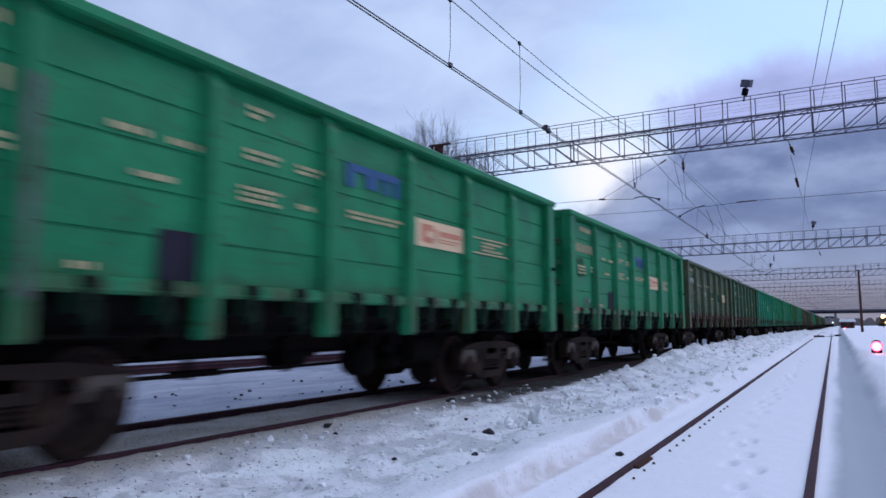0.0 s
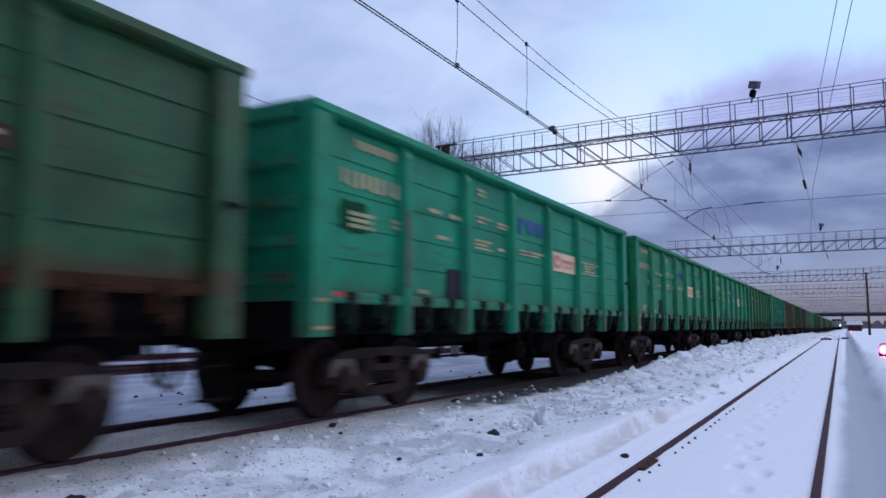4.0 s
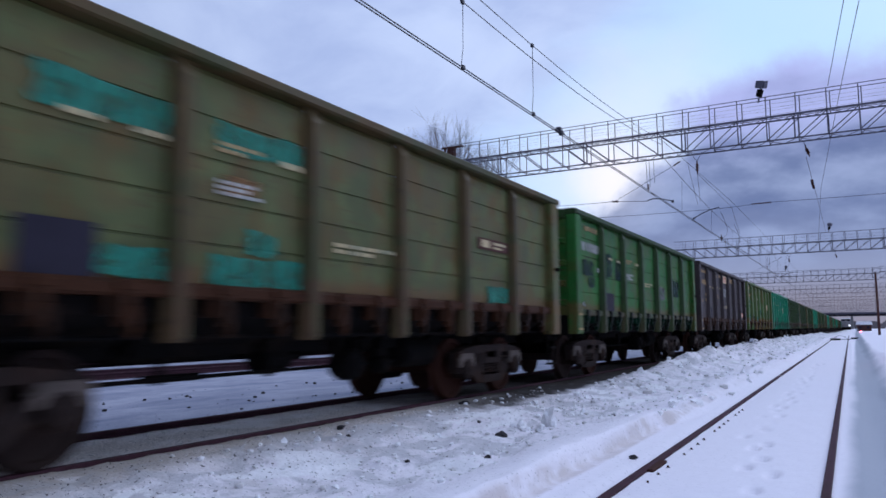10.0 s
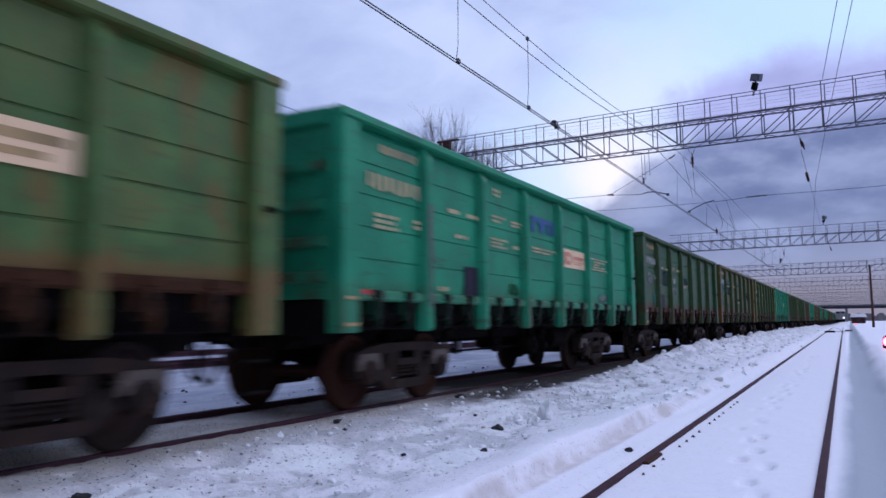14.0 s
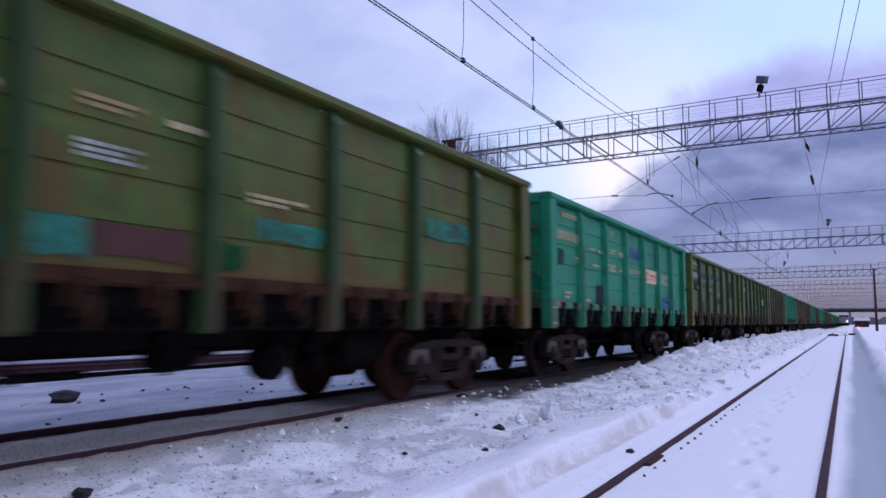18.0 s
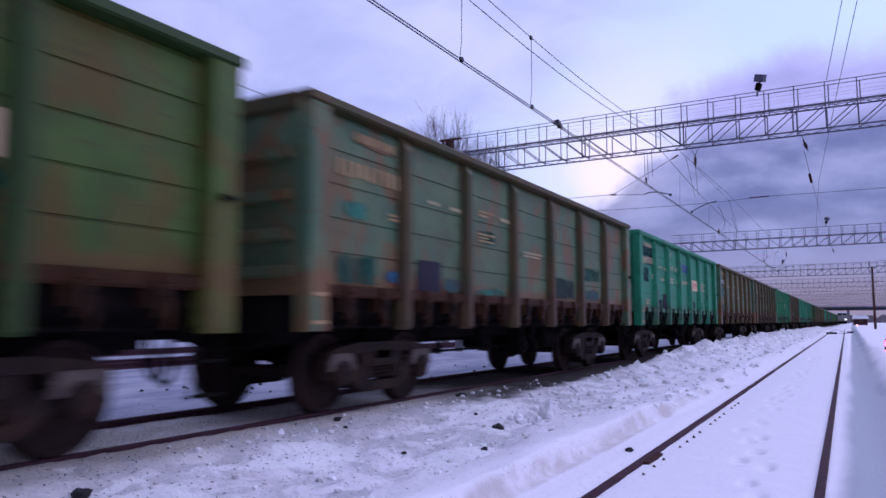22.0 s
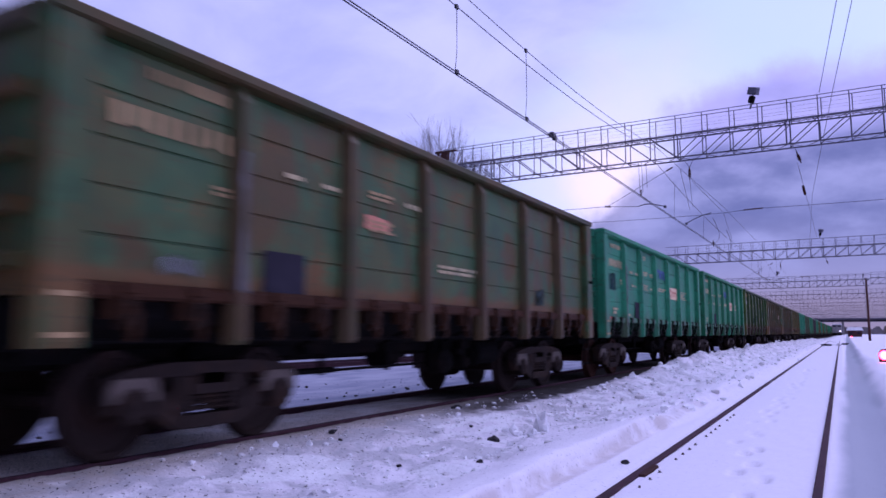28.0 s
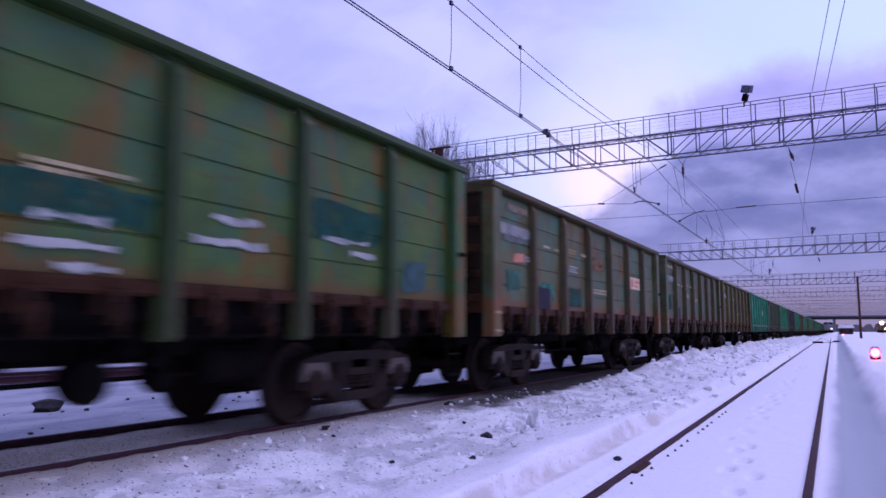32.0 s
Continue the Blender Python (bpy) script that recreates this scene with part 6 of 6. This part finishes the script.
# ---- signal, posts and distance ----
def dwarf_signal(x, y, s=1.0):
    d = thing("dwarf_signal", "low black shunting signal showing a red light", "railway signal", pose(x, y, -0.2))
    bm = bmesh.new()
    rod(bm, (0, 0, -0.2), (0, 0, 0.16 * s), 0.08 * s, 10)
    part("post", bm, UNDER, d)
    bm = bmesh.new()
    extrude(bm, [(-0.14 * s, 0.10 * s), (0.14 * s, 0.10 * s), (0.155 * s, 0.33 * s), (0.12 * s, 0.47 * s), (0.06 * s, 0.52 * s), (-0.06 * s, 0.52 * s), (-0.12 * s, 0.47 * s), (-0.155 * s, 0.33 * s)], 1, -0.02, 0.20)
    part("head", bm, BLACK, d)
    for r0, out, mat, label in ((0.15, 0.0, RED_LAMP, "glowing red lens"), (0.085, 0.06, CORE_LAMP, "bright lamp core")):
        bm = bmesh.new()
        lathe(bm, [(r0 * s, 0.0), (0.9 * r0 * s, 0.05), (0.4 * r0 * s, 0.075)], 16, 2)
        for v in bm.verts:
            v.co = Vector((v.co.x, -0.025 - v.co.z - out, v.co.y + 0.33 * s))
        part("lens", bm, mat, d, label)
    bm = bmesh.new()
    pts = [(0.17 * s * math.cos(a), 0.33 * s + 0.17 * s * math.sin(a)) for a in (math.pi * i / 8 for i in range(9))]
    inner = [(0.155 * s * math.cos(a), 0.33 * s + 0.155 * s * math.sin(a)) for a in (math.pi * i / 8 for i in range(8, -1, -1))]
    extrude(bm, pts + inner, 1, -0.09, -0.02)
    part("hood", bm, BLACK, d)


dwarf_signal(1.25, 33.8, 1.25)
dwarf_signal(1.05, 205, 0.9)


def bare_tree(x, y, h, seed):
    t = thing("bare_tree", "leafless winter tree with fine upward twigs", "tree", pose(x, y, -0.4))
    r = random.Random(seed)
    bm = bmesh.new()
    rod(bm, (0, 0, 0), (0.15, 0, h * 0.35), 0.22, 9, 0.16)
    rod(bm, (0.15, 0, h * 0.35), (0.1, 0.1, h * 0.62), 0.16, 8, 0.08)
    part("trunk", bm, BARK, t)
    twigs = bmesh.new()

    def grow(bm, p, d, length, rad, depth):
        q = p + d * length
        rod(bm, p, q, rad, 4, rad * 0.6)
        if depth == 0:
            return
        for _ in range(4):
            e = (d + Vector((r.uniform(-0.55, 0.55), r.uniform(-0.55, 0.55), r.uniform(0.0, 0.6)))).normalized()
            s = p.lerp(q, r.uniform(0.45, 1.0))
            grow(twigs, s, e, length * r.uniform(0.55, 0.85), rad * 0.60, depth - 1)

    for i in range(34):
        bm = bmesh.new()
        z = h * r.uniform(0.48, 0.76)
        a = i * 2.4
        d = Vector((math.cos(a) * 0.42, math.sin(a) * 0.42, 0.85)).normalized()
        grow(bm, Vector((0.12, 0.05, z)), d, h * r.uniform(0.12, 0.18), 0.018, 3)
        part("limb", bm, BARK, t)
    tagged(part("crown", twigs, BARK, t), kind="stuff")


bare_tree(-21.9, 40.2, 14.2, 3)
bare_tree(-20.2, 41.5, 12.2, 8)


def low_block(x, y, w, d, h, label, mat):
    b = thing("low_building", label, "building", pose(x, y, -0.3))
    bm = bmesh.new()
    box(bm, -w / 2, w / 2, 0, d, 0, h)
    part("wall", bm, mat, b)
    bm = bmesh.new()
    box(bm, -w / 2 - 0.4, w / 2 + 0.4, -0.4, d + 0.4, h, h + 0.5, 0.1)
    part("roof", bm, CLEAN_SNOW, b, "snow-covered flat roof")
    for i in range(int(w / 4)):
        bm = bmesh.new()
        box(bm, -w / 2 + 1.2 + 4 * i, -w / 2 + 2.8 + 4 * i, -0.05, 0.1, h * 0.4, h * 0.75)
        part("window", bm, PLUM, b)


low_block(-26, 640, 26, 10, 3.6, "low dark depot building across the yard", STEEL)
low_block(-30, 600, 9, 6, 2.4, "pale cabin with a snowy roof across the yard", CONCRETE)
low_block(46, 560, 40, 12, 6.5, "low grey depot building beside the yard", CONCRETE)
low_block(-60, 700, 60, 12, 7.0, "long dark shed far behind the train", UNDER)


def treeline():
    bm = bmesh.new()
    r = random.Random(77)
    for i in range(420):
        x, y = r.uniform(-420, 300), r.uniform(820, 900)
        h = r.uniform(4.5, 8.0) if x > 25 else r.uniform(4.0, 7.5)
        rod(bm, (x, y, -1), (x + r.uniform(-0.4, 0.4), y, h), r.uniform(3.2, 6.2), 6, r.uniform(1.5, 3.0))
    tagged(new("far_woods", mesh("far_woods", bm, BARK)), "dark winter woods along the horizon", "woods", kind="stuff")


treeline()


def yard_lamp(x, y, z, mat, label, r=0.35):
    bm = bmesh.new()
    bmesh.ops.create_icosphere(bm, subdivisions=2, radius=r)
    t = thing("yard_lamp", label, "lamp", pose(x, y, -0.3))
    part("bulb", bm, mat, t, m=pose(0, 0, z))
    bm = bmesh.new()
    rod(bm, (0, 0.1, 0), (0, 0.1, z), 0.12, 8)
    part("mast", bm, UNDER, t)


yard_lamp(15.0, 330, 4.3, WARM_LAMP, "yellow lamp on a mast across the yard", 0.7)
yard_lamp(5.0, 520, 1.2, RED_LAMP, "distant red signal lamp", 0.2)

def overbridge(y):
    b = thing("road_bridge", "dark road bridge on piers across the yard", "bridge", pose(0, y, -0.3))
    bm = bmesh.new()
    box(bm, -120, 190, 0, 9, 9.6, 11.2, 0.1)
    part("deck", bm, UNDER, b)
    bm = bmesh.new()
    box(bm, -120, 190, 0.2, 0.5, 11.2, 12.3)
    part("parapet", bm, STEEL, b)
    for i in range(9):
        bm = bmesh.new()
        rod(bm, (-104 + 34 * i, 4, 0), (-104 + 34 * i, 4, 9.6), 0.9, 10)
        part("pier", bm, CONCRETE, b)


def engine(x, y, body, label, lamp):
    """A shunting engine seen head on: hood, cab with windows, snowy roof, buffers and lamps."""
    e = thing("locomotive", label, "locomotive", pose(x, y, 0))
    bm = bmesh.new()
    box(bm, -1.5, 1.5, 0, 12, 1.1, 3.2, 0.15)
    part("body", bm, body, e)
    bm = bmesh.new()
    box(bm, -1.55, 1.55, 3, 9, 3.2, 4.0, 0.12)
    part("cab", bm, body, e)
    bm = bmesh.new()
    box(bm, -1.6, 1.6, 2.8, 9.2, 4.0, 4.25, 0.1)
    part("roof", bm, CLEAN_SNOW, e, "snow-covered roof")
    for u in (-0.8, 0.8):
        bm = bmesh.new()
        box(bm, u - 0.5, u + 0.5, 2.94, 3.05, 3.3, 3.85)
        part("windscreen", bm, PLUM, e)
        bm = bmesh.new()
        rod(bm, (u, -0.5, 1.05), (u, 0.0, 1.05), 0.22, 10)
        part("buffer", bm, UNDER, e)
    bm = bmesh.new()
    box(bm, -1.4, 1.4, 0.1, 11.9, 0.25, 1.1)
    part("underframe", bm, UNDER, e)
    bm = bmesh.new()
    bmesh.ops.create_icosphere(bm, subdivisions=2, radius=0.30)
    part("headlight", bm, lamp, e, "glowing headlight", m=pose(1.0, -0.1, 1.75))


overbridge(620)
engine(-2.9, 296, CONCRETE, "grey shunting engine with a lit headlight", WHITE_LAMP)
engine(15.4, 338, OCHRE, "yellow shunting engine waiting across the yard", WARM_LAMP)


def shed(x, y):
    b = thing("track_hut", "dark red hut with a snowy roof", "hut", pose(x, y, -0.3))
    bm = bmesh.new()
    box(bm, -2.2, 2.2, 0, 4, 0, 2.3)
    part("wall", bm, BROWN, b)
    bm = bmesh.new()
    extrude(bm, [(-2.7, 2.25), (2.7, 2.25), (2.2, 3.4), (-2.2, 3.4)], 1, -0.4, 4.4)
    part("roof", bm, CLEAN_SNOW, b, "snow-covered roof")
    for u in (-1.2, 1.2):
        bm = bmesh.new()
        box(bm, u - 0.4, u + 0.4, -0.04, 0.06, 0.9, 1.8)
        part("window", bm, PLUM, b)


shed(2.6, 300)

# ---- loose things on the snow ----
def snow_block(x, y, size, seed):
    """A cut slab of packed snow with uneven corners."""
    r = random.Random(seed)
    bm = bmesh.new()
    w, l, h = size * 0.42, size, size * 0.34
    box(bm, -w / 2, w / 2, -l / 2, l / 2, -h * 0.6, h * 0.5)
    bmesh.ops.subdivide_edges(bm, edges=bm.edges[:], cuts=2, use_grid_fill=True)
    for v in bm.verts:
        v.co += Vector((r.uniform(-1, 1), r.uniform(-1, 1), r.uniform(-1, 1))) * size * 0.055
    ob = new("snow_block", mesh("snow_block", bm, CLOD))
    ob.matrix_basis = pose(x, y, ground_z(x, y) + h * 0.12, r.uniform(-8, 8), r.uniform(-10, 14), r.uniform(-16, 16))
    tagged(ob, "cut block of packed snow on the ridge", "snow block", "blocks of packed snow")


rb = random.Random(31)
for i in range(16):
    y = 10.2 + 0.32 * i + rb.uniform(-0.12, 0.12)
    snow_block(-2.55 + rb.uniform(-0.22, 0.16), y, rb.uniform(0.10, 0.30), 300 + i)


def stone(x, y, r, seed, label="dark angular stone lying on the snow", mat=STONE, squash=0.6):
    rng = random.Random(seed)
    ob = new("stone", mesh("stone", blob(rng, r, squash, 2, 0.28 if r > 0.15 else 0.45), mat))
    ob.matrix_basis = pose(x, y, ground_z(x, y) + r * squash * 0.55, 0, 0, rng.uniform(0, 360))
    return tagged(ob, label, "stone", "stones on the snow")


for i, (x, y, r) in enumerate(((-3.86, 8.42, 0.085), (-5.27, 10.14, 0.08), (-2.12, 7.92, 0.05), (-5.29, 7.08, 0.055), (-3.32, 6.91, 0.04), (-4.72, 3.41, 0.08), (-4.4, 8.9, 0.03), (-4.9, 6.7, 0.03), (-3.9, 6.3, 0.03), (-3.3, 11.2, 0.05))):
    stone(x, y, 0.85 * r, i)
stone(-11.85, 8.12, 0.24, 50, "dark bundle lying in the snow behind the track", STONE, 0.55)
ri = random.Random(63)
stone(-3.69, 9.58, 0.095, 60, "white upright lump of ice", ICE, 1.7)
stone(-3.60, 9.50, 0.055, 64, "white lump of ice", ICE, 1.2)
for i in range(9):
    stone(-3.86 + ri.uniform(-0.22, 0.34), 9.12 + ri.uniform(-0.22, 0.25), ri.uniform(0.022, 0.058), 70 + i, "white lump of ice", ICE, ri.uniform(0.7, 1.3))


def clods():
    """Ploughed snow lumps on the heap and crumbs of ice and grit along the bed."""
    r = random.Random(5)
    shapes = []
    for i in range(10):
        bm = blob(r, 1.0, 0.75, 1, 0.55)
        shapes.append(([tuple(v.co) for v in bm.verts], [tuple(v.index for v in f.verts) for f in bm.faces]))
        bm.free()
    for name, mat, label, n, spread in (("snow_clods", CLOD, "ploughed lumps of snow in a heap", 2700, 0), ("grit", STONE, "scattered grit and ballast crumbs", 1100, 1)):
        verts, faces = [], []
        for _ in range(n):
            if spread == 0:
                y = 11.0 + 90 * r.random() ** 1.6
                x = -4.45 + abs(r.gauss(0, 0.75)) - 0.45 * r.random()
                s = (0.012 + 0.085 * r.random() ** 4) * (1.0 if y > 15 else 0.6)
                if r.random() < 0.30:
                    x, y, s = -3.0 - 2.4 * r.random(), 4.5 + 9 * r.random(), 0.006 + 0.036 * r.random() ** 4
                elif y > 13 and r.random() < 0.25:
                    x = -2.6 - 0.008 * y + r.gauss(0, 0.25)
            else:
                y = 3.5 + 30 * r.random() ** 1.7
                x = TRAIN_X + 0.9 + abs(r.gauss(0, 0.9)) if r.random() < 0.6 else TRAIN_X + r.uniform(-3.5, 3.6)
                s = r.uniform(0.003, 0.008)
                if r.random() < 0.3:
                    x, y, s = TRAIN_X - 1.1 - 5.5 * r.random(), 5 + 16 * r.random(), 0.006 + 0.045 * r.random() ** 5
            z = ground_z(x, y) + s * 0.25
            vs, fs = r.choice(shapes)
            o, a = len(verts), r.uniform(0, 6.28)
            c, d = math.cos(a) * s, math.sin(a) * s
            verts += [(x + c * u - d * v, y + d * u + c * v, z + s * w) for u, v, w in vs]
            faces += [tuple(o + i for i in f) for f in fs]
        me = bpy.data.meshes.new(name)
        me.from_pydata(verts, [], faces)
        me.materials.append(mat)
        tagged(new(name, me), label, "snow" if spread == 0 else "grit", kind="stuff")


clods()


# ---- what moves ----
def train_at(t):
    """Rear end of wagon 0 along the track: a train that slows down a little."""
    return 14.034 - 12.705 * t + 0.0125 * t * t


def motions():
    times = [2.0 * i for i in range(17)]
    for n, w in WAGONS.items():
        walk(w, [(t, pose(TRAIN_X, train_at(t) - HALF + PITCH * n, 0)) for t in times])
    # all wheelsets roll alike: one turn for each 2.985 m
    first = WHEELSETS[0]
    rows = [(i / FPS, pose(0, 0, 0, math.degrees((train_at(i / FPS) - train_at(0)) / -0.475) * -1, 0, 0)) for i in range(32 * FPS + 1)]
    walk(first, rows)
    for ob in WHEELSETS[1:]:
        ob.rotation_mode = "QUATERNION"
        keys = ob.animation_data_create()
        keys.action = first.animation_data.action
        keys.action_slot = first.animation_data.action_slot


motions()
